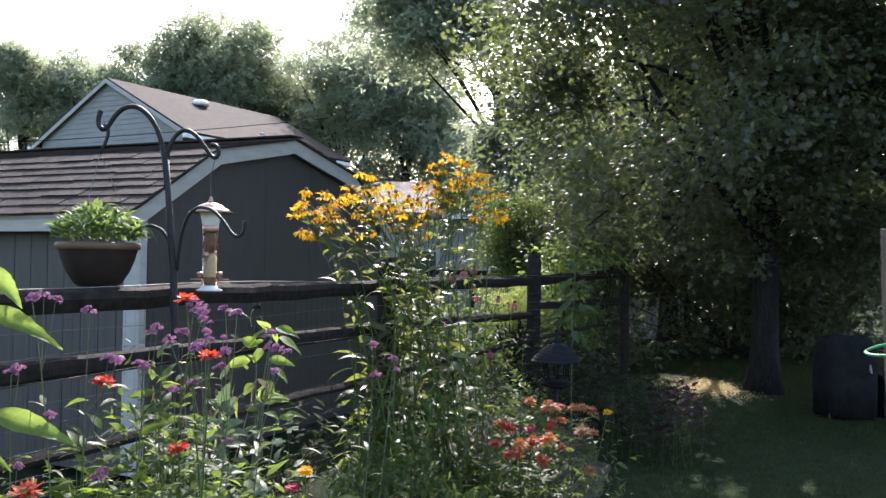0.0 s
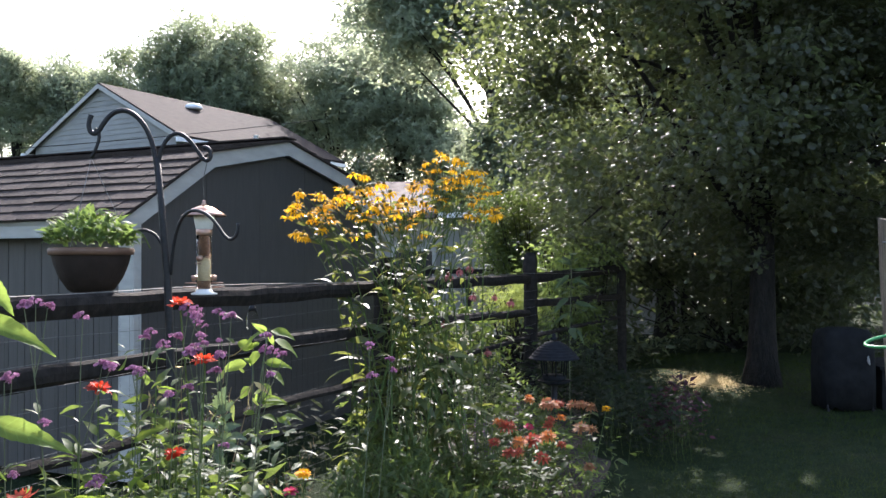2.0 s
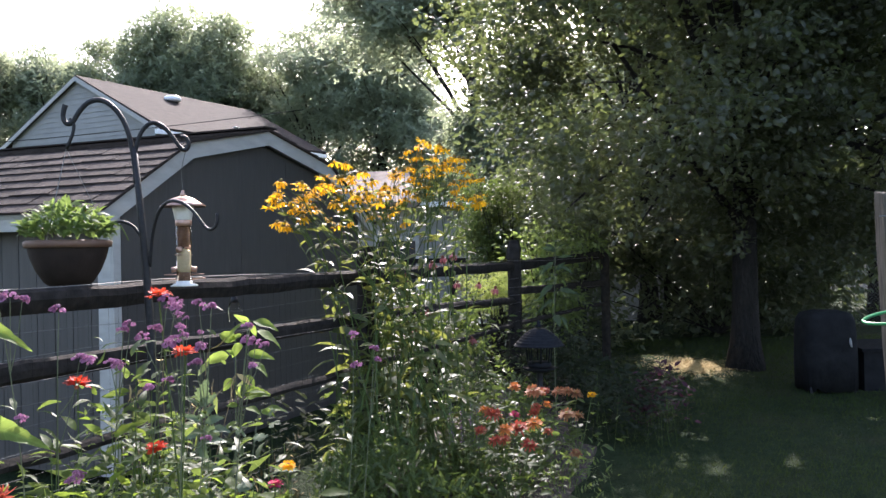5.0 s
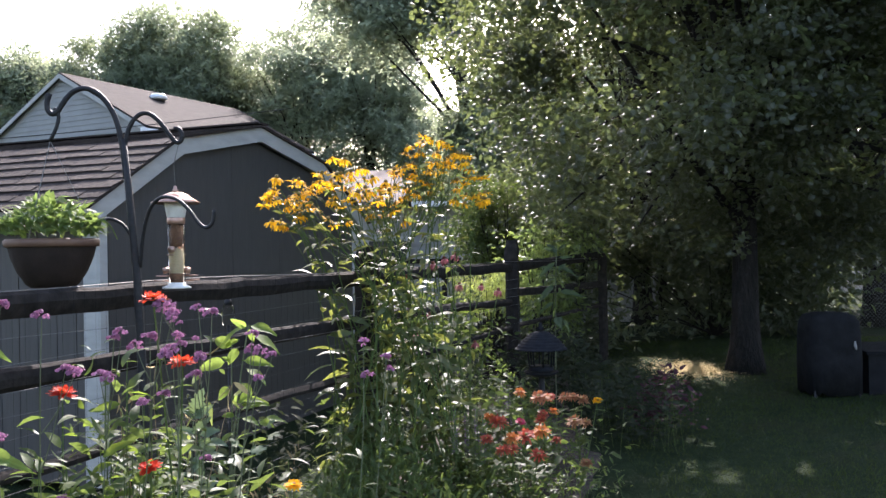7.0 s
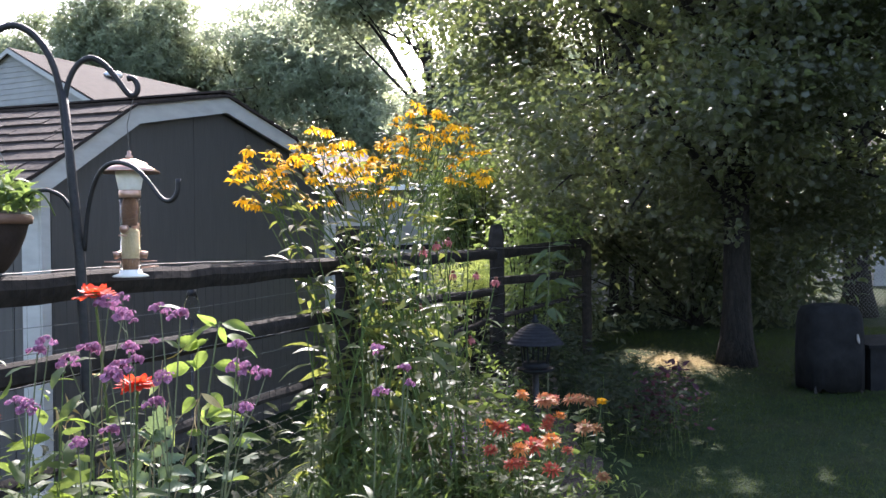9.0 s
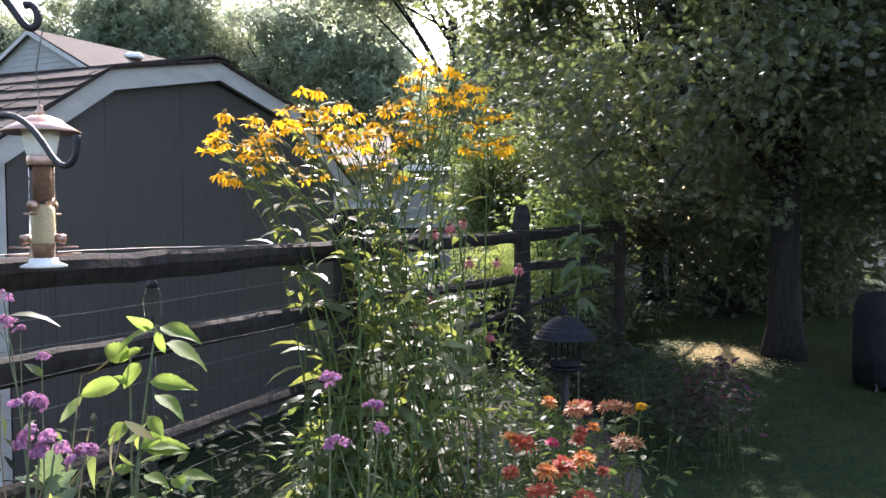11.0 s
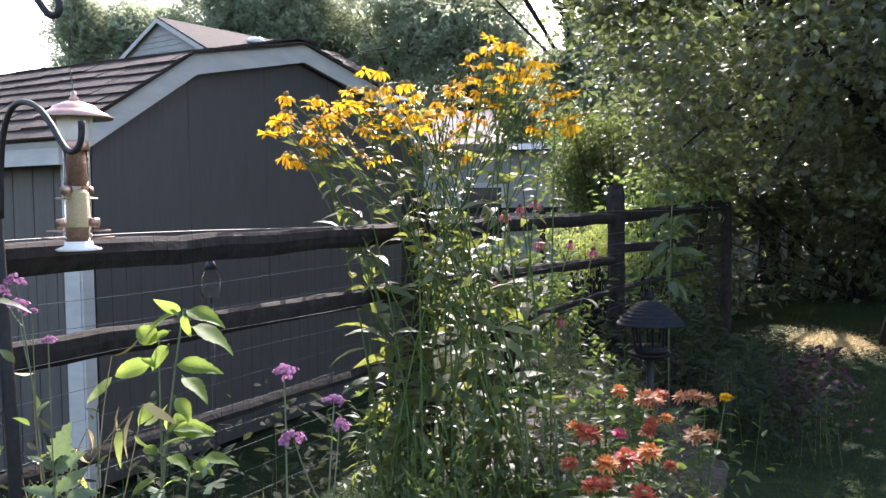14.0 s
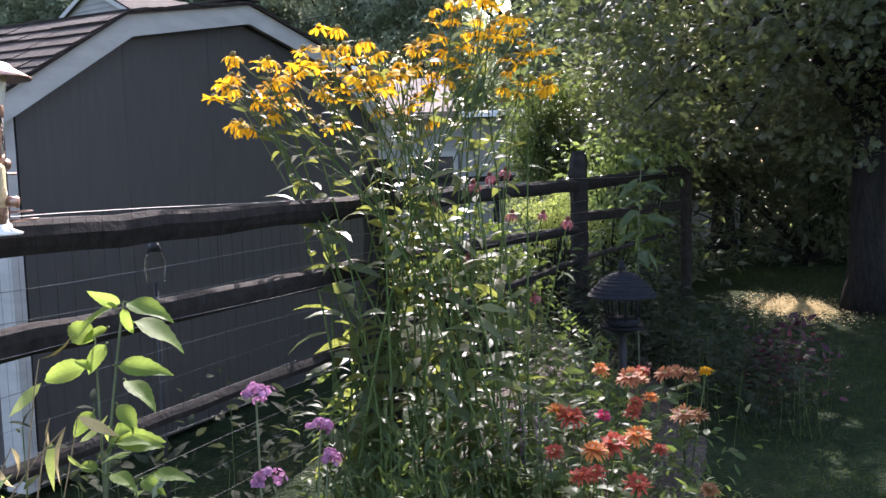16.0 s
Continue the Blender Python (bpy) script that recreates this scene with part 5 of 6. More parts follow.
def build_purple_coneflowers():
    rng = np.random.default_rng(77)
    spots = [(0.06, 5.45, 1.33), (0.13, 5.5, 1.36), (0.20, 5.55, 1.38), (-0.10, 5.3, 1.26), (0.22, 5.5, 1.20), (0.36, 5.6, 1.19), (0.03, 5.3, 1.04), (0.30, 5.4, 0.86), (-0.05, 5.2, 0.93), (0.46, 5.55, 1.16)]
    base = np.array([0.12, 5.35, 0.03])
    root = thing("purple_coneflower", tuple(base), "faded pink coneflowers with drooping petals and rusty centres", "flowers")
    specs = []
    for p in spots:
        p = np.array(p)
        s = base + np.array([rng.uniform(-0.2, 0.25), rng.uniform(-0.12, 0.12), 0])
        path = bezier(s, (s + p) / 2 + np.array([rng.uniform(-0.05, 0.05), 0, 0.1]), p, 10)
        part("stem", Acc().tube(path - base, 0.003, 5, False).mesh("stem", M["stem"], True), root)
        flower(root, CONEP, CONE_EYE, mat4(face((rng.uniform(-0.2, 0.2), rng.uniform(-0.3, 0.1), 1), rng.uniform(0, 6)), p - base, rng.uniform(0.68, 0.95)))
        for k in range(7):
            q = path[rng.integers(1, 8)]
            a = rng.uniform(0, 6.28)
            specs.append((q, np.array([math.cos(a), math.sin(a), rng.uniform(-0.2, 0.5)]), np.array([0, 0, 1.0]) + rng.normal(size=3) * 0.4, rng.uniform(0.09, 0.15)))
    add_leaves(root, base, specs, BLADE, "leaf_garden")


def zinnia_plant(base, heads, seed, label, foliage_z=0.6, spread=0.3, leaves=60, mat="leaf_zinnia", size=(0.06, 0.11), limit=40, kind="zinnia"):
    """heads: (x, y, z, colour, scale)."""
    rng = np.random.default_rng(seed)
    base = np.array(base, float)
    root = thing(kind, tuple(base), label, "flowers")
    specs = []
    paths = []
    for x, y, z, col, sc in heads:
        p = np.array([x, y, z])
        s = base + np.array([rng.uniform(-0.3, 0.3) * spread, rng.uniform(-0.3, 0.3) * spread, 0])
        path = bezier(s, np.array([(s[0] * 0.4 + x * 0.6), (s[1] * 0.4 + y * 0.6), z * 0.55]), p, 12)
        paths.append(path)
        part("stem", Acc().tube(path - base, np.linspace(0.0034, 0.0022, 12), 6, False).mesh("stem", M["stem"], True), root)
        flower(root, ZIN[col], ZIN_EYE, mat4(face((rng.uniform(-0.25, 0.25), rng.uniform(-0.3, 0.1), 1), rng.uniform(0, 6)), p - base, sc * 0.9))
    for i in range(leaves):
        if i % 2 and paths:
            path = paths[i % len(paths)]
            q = path[rng.integers(2, 10)]
        else:
            q = base + np.array([rng.uniform(-1, 1) * spread, rng.uniform(-1, 1) * spread, rng.uniform(0.1, foliage_z)])
        a = rng.uniform(0, 6.28)
        specs.append((q, np.array([math.cos(a), math.sin(a), rng.uniform(-0.2, 0.6)]), np.array([0, 0, 1.0]) + rng.normal(size=3) * 0.4, rng.uniform(*size)))
    add_leaves(root, base, specs, BLADE, mat, limit)
    return root


def floret_head(seed, r=0.02):
    """A domed cluster of tiny florets."""
    rng = np.random.default_rng(seed)
    a = Acc()
    n = 110
    heart = rand_dirs(7, 0.5, rng)
    heart[:, 2] = np.abs(heart[:, 2])
    d = rand_dirs(n, 0.45, rng)
    d[:, 2] = np.abs(d[:, 2])
    pos = heart[rng.integers(0, 7, n)] * r * np.array([0.9, 0.9, 0.75]) + d * r * 0.42 * rng.uniform(0.7, 1.1, (n, 1))
    v = [(0, 0, 0)] + [(math.cos(k * 1.2566), math.sin(k * 1.2566), 0.25) for k in range(5)]
    f = [(0, 1 + k, 1 + (k + 1) % 5) for k in range(5)]
    rots = frames_of(unit(np.cross(d, rng.normal(size=(n, 3)))), d)
    return a.scatter(v, f, pos, rots, rng.uniform(0.0022, 0.0038, n)).mesh("flower_head", M["petal_violet"])


HEADS = [floret_head(90, 0.017), floret_head(91, 0.014), floret_head(92, 0.019)]


def verbena(base, heads, seed, label="tall wiry verbena with small violet flower heads"):
    rng = np.random.default_rng(seed)
    base = np.array(base, float)
    root = thing("verbena", tuple(base), label, "flowers", "verbena in the flower bed")
    top = np.array(heads[0], float)
    main = bezier(base, base * 0.35 + np.array([top[0], top[1], top[2]]) * 0.65 - np.array([rng.uniform(-0.09, 0.09), 0, 0.15]), top, 14)
    part("stem", Acc().tube(main - base, np.linspace(0.0024, 0.0013, 14), 5, False).mesh("stem", M["stem_verbena"], True), root)
    specs = []
    for i, h in enumerate(heads):
        p = np.array(h, float)
        if i:
            q = main[int(np.argmin(np.abs(main[:, 2] - (p[2] - 0.10 - 0.05 * (i % 3)))))]
            part("stem", Acc().tube(bezier(q, np.array([p[0] * 0.6 + q[0] * 0.4, p[1] * 0.6 + q[1] * 0.4, q[2] * 0.6 + p[2] * 0.4]), p, 7) - base, np.linspace(0.0015, 0.001, 7), 5, False).mesh("stem", M["stem_verbena"], True), root)
        part("flower_head", HEADS[(i + seed) % 3], root, m=mat4(face((rng.uniform(-0.3, 0.3), rng.uniform(-0.3, 0.3), 1)), p - base, rng.uniform(0.78, 1.15)))
    for k in range(8):
        q = main[rng.integers(2, 11)]
        a = rng.uniform(0, 6.28)
        specs.append((q, np.array([math.cos(a), math.sin(a), 0.5]), np.array([0, 0, 1.0]), rng.uniform(0.04, 0.08)))
    add_leaves(root, base, specs, NARROW, "leaf_garden")
    return root


def sunflower_young(base, tops, leafs, seed, label, mat="leaf_bright", name="young_sunflower"):
    """tops: stem ends. leafs: (stem, t, azimuth, rise, length)."""
    rng = np.random.default_rng(seed)
    base = np.array(base, float)
    root = thing(name, tuple(base), label, "plant")
    paths = []
    for tp in tops:
        tp = np.array(tp, float)
        s = base + np.array([rng.uniform(-0.04, 0.04), rng.uniform(-0.04, 0.04), 0])
        path = bezier(s, (s + tp) / 2 + np.array([rng.uniform(-0.05, 0.05), 0, 0]), tp, 16)
        paths.append(path)
        part("stem", Acc().tube(path - base, np.concatenate([np.linspace(0.0048, 0.003, 15), [0.001]]), 8).mesh("stem", M["stem_verbena"], True), root)
    me = Acc().add(*toothed(0.46, 0.05, 0.22)).mesh("leaf", M[mat], True)
    for st, t, az, rise, ln in leafs:
        q = paths[st][min(15, int(t * 15 + 0.6))]
        ax = unit(np.array([math.cos(az), math.sin(az), rise]))
        ln *= 1.02
        e = q + ax * ln * 0.28 + np.array([0, 0, 0.01])
        part("leaf_stalk", Acc().tube(bezier(q, (q + e) / 2 + np.array([0, 0, 0.012]), e, 5) - base, 0.0018, 5, False).mesh("leaf_stalk", M["stem"], True), root)
        ax2 = unit(ax + np.array([0, 0, -0.2]))
        rot = frames_of(ax2[None], (np.array([0, -0.5, 0.8]) + rng.normal(size=3) * 0.3)[None])[0]
        part("leaf", me, root, m=mat4(rot, e - base, ln * 0.86))
    return root


def hanging_leaves(root, base, y, leafs, mat, seed, width=0.62, depth=0.05, notch=0.07):
    """Broad leaves that show their faces. leafs: (x, z) of the foot and of the tip, in a plane at y."""
    rng = np.random.default_rng(seed)
    shapes = [Acc().add(*toothed(width * k, 0.06, 0.16, notch=notch)).mesh("leaf", M[mat], True) for k in (0.9, 1.0, 1.35)]
    for i, (x0, z0, x1, z1) in enumerate(leafs):
        a = np.array([x0, y + rng.uniform(-0.3, 0.3) * depth, z0])
        e = np.array([x1, y + rng.uniform(-1.0, 0.6) * depth, z1])
        d = e - a
        foot = a + d * 0.08 + np.array([0, 0, 0.002])
        part("leaf_stalk", Acc().tube(bezier(a - base, (a + foot) / 2 - base + np.array([0, 0, 0.006]), foot - base, 5), 0.0017, 5, False).mesh("leaf_stalk", M["stem"], True), root)
        n = np.array([0.25 * d[0] / np.linalg.norm(d), -0.72, 0.62]) + rng.normal(size=3) * 0.22
        part("leaf", shapes[i % 3], root, m=mat4(frames_of((d / np.linalg.norm(d))[None], n[None])[0], foot - base, np.linalg.norm(d) * 0.93))


build_rudbeckia()
build_purple_coneflowers()

# red zinnias and their leaves near the path
zinnia_plant((-0.68, 2.42, 0.04), [(-0.67, 2.28, 1.30, "red", 0.9), (-0.61, 2.30, 1.15, "red", 0.95), (-0.72, 2.4, 0.885, "red", 0.78)], 201, "tall red zinnias with broad pale green leaves", 0.66, 0.3, 110, "leaf_zinnia", (0.03, 0.065), 110)
zinnia_plant((-1.17, 3.05, 0.04), [(-1.19, 3.07, 0.97, "red", 1.25)], 202, "single red zinnia on a long stem", 0.6, 0.16, 26)
zinnia_plant((-0.98, 2.2, 0.04), [(-0.95, 2.0, 0.865, "coral", 1.05)], 203, "red zinnia among broad green leaves", 0.66, 0.26, 90, "leaf_zinnia", (0.03, 0.065), 90)
zinnia_plant((-0.42, 2.68, 0.04), [(-0.40, 2.6, 0.78, "gold", 0.65), (-0.43, 2.55, 0.74, "pink", 0.7)], 204, "low yellow and pink zinnias with pale leaves", 0.72, 0.2, 60, "leaf_zinnia", (0.06, 0.11), 60)
# the multicoloured zinnia bed
zinnia_plant((0.60, 5.2, 0.04), [(0.53, 5.15, 0.60, "orange", 0.95), (0.63, 5.1, 0.58, "salmon", 1.35), (0.67, 5.13, 0.56, "salmon", 1.2), (0.81, 5.3, 0.54, "salmon", 1.2), (0.74, 5.4, 0.53, "coral", 1.0), (0.64, 5.02, 0.50, "coral", 0.9), (0.71, 5.1, 0.50, "orange", 0.9)], 205, "orange and coral zinnias in full bloom", 0.45, 0.28, 90, "leaf_garden", (0.05, 0.09), 60)
zinnia_plant((0.48, 4.85, 0.04), [(0.38, 4.9, 0.49, "coral", 1.45), (0.34, 4.95, 0.50, "orange", 1.1), (0.51, 4.97, 0.47, "pink", 0.8), (0.59, 4.75, 0.46, "orange", 1.25), (0.50, 4.7, 0.45, "coral", 1.45), (0.66, 4.72, 0.42, "coral", 0.8), (0.62, 5.0, 0.47, "coral", 0.9), (0.42, 4.6, 0.46, "orange", 1.25)], 206, "coral, orange and pink zinnias in full bloom", 0.4, 0.26, 90, "leaf_garden", (0.05, 0.09), 60)
zinnia_plant((0.95, 5.45, 0.04), [(0.93, 5.4, 0.51, "faded", 1.35), (0.88, 5.42, 0.52, "salmon", 1.1), (0.88, 5.05, 0.44, "faded", 1.1), (0.78, 4.55, 0.34, "faded", 0.9), (1.10, 5.75, 0.44, "gold", 0.95), (0.81, 5.0, 0.46, "faded", 1.3)], 207, "orange zinnias with one golden flower", 0.42, 0.25, 70, "leaf_garden", (0.05, 0.09), 50)
zinnia_plant((0.42, 4.45, 0.04), [(0.35, 4.4, 0.45, "coral", 1.0), (0.52, 4.4, 0.42, "coral", 1.2), (0.40, 4.45, 0.44, "coral", 0.9), (0.29, 4.6, 0.46, "coral", 0.9)], 208, "coral red zinnias at the front of the bed", 0.36, 0.22, 80, "leaf_garden", (0.05, 0.09), 50)

# verbena
verbena((-0.72, 2.45, 0.04), [(-0.53, 2.25, 1.26), (-0.56, 2.25, 1.27), (-0.56, 2.25, 1.16), (-0.57, 2.25, 1.12)], 301)
verbena((-0.80, 2.5, 0.04), [(-0.64, 2.25, 1.28), (-0.62, 2.25, 1.26), (-0.67, 2.25, 1.21), (-0.70, 2.25, 1.19), (-0.69, 2.25, 1.06)], 302)
verbena((-0.74, 2.36, 0.04), [(-0.61, 2.25, 1.21), (-0.60, 2.25, 1.19), (-0.62, 2.25, 1.18), (-0.63, 2.22, 1.17), (-0.64, 2.25, 1.08)], 303)
verbena((-0.90, 2.46, 0.04), [(-0.75, 2.25, 1.21), (-0.74, 2.27, 1.22), (-0.77, 2.25, 1.12), (-0.79, 2.27, 1.125)], 313)
verbena((-0.60, 2.5, 0.04), [(-0.44, 2.25, 1.21), (-0.42, 2.25, 1.17), (-0.43, 2.25, 1.11), (-0.40, 2.27, 1.16), (-0.44, 2.27, 1.175)], 304)
verbena((-0.98, 2.5, 0.04), [(-0.91, 2.25, 1.26), (-0.84, 2.25, 1.13), (-0.86, 2.25, 1.14)], 305)
verbena((-1.05, 2.35, 0.04), [(-1.06, 2.25, 1.29), (-1.00, 2.25, 1.29), (-1.03, 2.25, 1.30), (-1.01, 2.25, 0.99)], 306)
verbena((-1.10, 2.35, 0.04), [(-1.11, 2.25, 1.10), (-1.09, 2.25, 1.11), (-1.09, 2.25, 0.86)], 307)
verbena((-0.88, 2.3, 0.04), [(-0.88, 2.25, 0.83), (-0.86, 2.22, 0.85), (-0.56, 2.3, 0.92)], 308)
verbena((-0.34, 2.8, 0.04), [(-0.217, 2.75, 1.136)], 309, "single tall verbena stem with a violet flower head")
verbena((-0.26, 2.8, 0.04), [(-0.153, 2.78, 1.09), (-0.203, 2.75, 1.043), (-0.146, 2.78, 1.056)], 310, "branched verbena stem with three violet heads")
verbena((-0.86, 3.25, 0.04), [(-0.88, 3.2, 1.23), (-0.88, 3.2, 1.18), (-0.85, 3.2, 1.17), (-0.91, 3.2, 1.21)], 311)
verbena((-0.80, 3.2, 0.04), [(-0.79, 3.15, 1.12)], 312)

# young sunflowers
_base = np.array([-0.82, 3.60, 0.04])
_plant = sunflower_young(tuple(_base), [(-0.697, 3.6, 1.134), (-0.763, 3.6, 1.058)], [(0, 0.55, 0.3, 0.4, 0.08), (0, 0.46, 2.8, 0.2, 0.08), (1, 0.5, 2.8, 0.3, 0.07)],
                         401, "young sunflower plants with bright backlit green leaves")
hanging_leaves(_plant, _base, 3.6, [
    (-0.704, 1.121, -0.756, 1.153), (-0.697, 1.128, -0.585, 1.102), (-0.69, 1.09, -0.576, 1.028), (-0.715, 1.123, -0.799, 1.069), (-0.693, 1.121, -0.675, 1.064), (-0.758, 1.048, -0.837, 1.081),
    (-0.734, 1.075, -0.789, 1.05), (-0.783, 0.991, -0.903, 0.963), (-0.735, 1.044, -0.773, 0.986), (-0.725, 0.996, -0.605, 0.979), (-0.712, 0.963, -0.624, 0.919), (-0.732, 0.912, -0.684, 0.852),
    (-0.741, 0.87, -0.759, 0.823), (-0.74, 0.832, -0.627, 0.84), (-0.742, 0.839, -0.689, 0.873), (-0.707, 1.114, -0.732, 1.135), (-0.757, 0.988, -0.79, 1.016), (-0.776, 0.897, -0.806, 0.855)], "leaf_bright", 405, 0.46)
sunflower_young((-0.76, 3.55, 0.04), [(-0.72, 3.52, 0.835), (-0.66, 3.52, 0.77)], [
    (0, 0.99, 0.1, 0.3, 0.08), (0, 0.97, 0.4, 0.1, 0.10), (0, 0.95, 2.7, 0.3, 0.07), (0, 0.93, -0.6, 0.1, 0.09), (0, 0.88, -2.2, 0.0, 0.07),
    (1, 0.99, 0.0, 0.2, 0.10), (1, 0.97, -0.7, 0.1, 0.08), (1, 0.94, 1.6, 0.3, 0.06), (1, 0.9, 2.8, 0.0, 0.07)],
    404, "small low sunflower seedling with bright leaves")
_base = np.array([-1.19, 2.22, 0.04])
_plant = sunflower_young(tuple(_base), [(-1.17, 2.22, 1.40), (-1.15, 2.22, 1.07)], [
    (0, 0.98, 3.2, 0.2, 0.14), (0, 0.9, -2.4, 0.0, 0.16), (0, 0.85, 2.6, 0.0, 0.16), (1, 0.95, 2.5, 0.1, 0.16), (1, 0.88, -2.6, 0.1, 0.17)], 402, "sunflower plant with large bright green leaves")
hanging_leaves(_plant, _base, 2.2, [(-1.18, 1.282, -0.949, 1.195), (-1.16, 1.015, -0.92, 0.945), (-1.165, 1.389, -1.07, 1.278), (-1.17, 0.935, -1.07, 0.872)], "leaf_bright", 407, 0.26)
_base = np.array([-0.81, 3.2, 0.04])
_plant = sunflower_young(tuple(_base), [(-0.81, 3.2, 0.87), (-0.80, 3.24, 0.80)], [(0, 0.8, 0.4, 0.3, 0.1), (0, 0.7, 2.6, 0.2, 0.1), (1, 0.9, -0.5, 0.3, 0.1), (1, 0.75, 3.4, 0.3, 0.1)],
                         408, "leafy plant with grey-green deeply toothed leaves", "leaf_grey_sheen", "leafy_plant")
hanging_leaves(_plant, _base, 3.2, [
    (-0.81, 0.856, -0.848, 0.896), (-0.808, 0.856, -0.74, 0.901), (-0.81, 0.851, -0.777, 0.952), (-0.801, 0.8, -0.856, 0.834), (-0.812, 0.811, -0.753, 0.856), (-0.79, 0.798, -0.721, 0.817),
    (-0.835, 0.811, -0.867, 0.743), (-0.803, 0.89, -0.753, 0.873), (-0.80, 0.78, -0.74, 0.74), (-0.81, 0.76, -0.88, 0.76), (-0.80, 0.74, -0.77, 0.66)], "leaf_grey_sheen", 409, 0.46, 0.08, 0.34)
_base = np.array([1.08, 7.0, 0.06])
_plant = sunflower_young(tuple(_base), [(1.07, 7.0, 1.43)], [(0, 0.99, 1.5, 0.6, 0.12), (0, 0.97, -1.6, 0.5, 0.12), (0, 0.6, -1.5, -0.3, 0.16), (0, 0.5, 2.7, -0.4, 0.16)],
                         403, "tall sunflower plant in bud with drooping grey-green leaves", "leaf_grey")
hanging_leaves(_plant, _base, 7.0, [
    (1.055, 1.309, 0.904, 1.196), (1.062, 1.181, 0.966, 1.14), (1.05, 1.125, 0.91, 1.02), (1.05, 1.007, 0.90, 0.90), (1.075, 1.083, 1.24, 1.05), (1.068, 1.222, 1.157, 1.305),
    (1.075, 1.333, 1.22, 1.351), (1.068, 0.985, 1.034, 0.856), (1.068, 1.389, 0.959, 1.418), (1.075, 1.396, 1.143, 1.457), (1.089, 0.88, 1.157, 0.754), (1.061, 1.368, 1.0, 1.466),
    (1.075, 1.274, 1.211, 1.203), (1.055, 1.25, 0.932, 1.276)], "leaf_grey", 406, 0.235, 0.14)

# dry twining stems against the fence
dry = thing("dry_vine", (-1.0, 3.45, 0.03), "dry brown twining stems with a few yellow leaves on the fence", "vine")
_rng = np.random.default_rng(444)
for i in range(14):
    s = np.array([_rng.uniform(-0.15, 0.15), _rng.uniform(-0.1, 0.1), 0.0])
    e = np.array([_rng.uniform(-0.16, 0.3), _rng.uniform(-0.12, 0.12), _rng.uniform(0.7, 1.08)])
    mid = (s + e) / 2 + np.array([_rng.uniform(-0.12, 0.12), 0, 0.25])
    part("stem", Acc().tube(bezier(s, mid, e, 10), np.linspace(0.003, 0.0012, 10), 5, False).mesh("stem", M["stem_dry"], True), dry)
    for k in range(2):
        ax = unit(_rng.normal(size=3) + np.array([0, 0, -0.6]))
        rot = frames_of(ax[None], _rng.normal(size=(1, 3)))[0]
        part("leaf", Acc().add(*NARROW).mesh("leaf", M["leaf_lime" if k else "straw"], True), dry, m=mat4(rot, e - np.array([0, 0, 0.05 * k]), _rng.uniform(0.06, 0.11)))


# spikes of blazing star
def liatris(base, top, seed):
    rng = np.random.default_rng(seed)
    base, top = np.array(base, float), np.array(top, float)
    root = thing("blazing_star", tuple(base), "upright purple blazing star flower spike", "flowers", "blazing star spikes")
    part("stem", Acc().tube(bezier(base, (base + top) / 2, top, 6) - base, 0.004, 6).mesh("stem", M["stem"], True), root)
    n = 150
    t = rng.uniform(0, 1, n)
    d = rand_dirs(n, 0.2, rng)
    pos = (top - base) + np.array([0, 0, -0.24]) * t[:, None] + d * 0.008 * (0.5 + 0.5 * t[:, None])
    part("spike", Acc().scatter(*NARROW, pos, frames_of(d, rng.normal(size=(n, 3))), rng.uniform(0.006, 0.010, n)).mesh("spike", M["liatris"]), root)
    m = 40
    a = rng.uniform(0, 6.28, m)
    ax = np.stack([np.cos(a), np.sin(a), np.full(m, 0.6)], 1)
    P = (top - base) * rng.uniform(0.1, 0.55, m)[:, None]
    tagged(part("foliage", Acc().scatter(*NARROW, P, frames_of(ax, np.tile([0, 0, 1.0], (m, 1))), rng.uniform(0.06, 0.12, m)).mesh("foliage", M["leaf_garden"]), root), kind="stuff")


for i, (x, y, z) in enumerate([(0.25, 4.72, 0.59), (0.28, 4.7, 0.56), (0.14, 4.75, 0.60), (0.205, 4.85, 0.55), (0.45, 5.3, 0.63), (0.48, 5.3, 0.62)]):
    liatris((x + 0.02, y + 0.03, 0.03), (x, y, z), 500 + i)


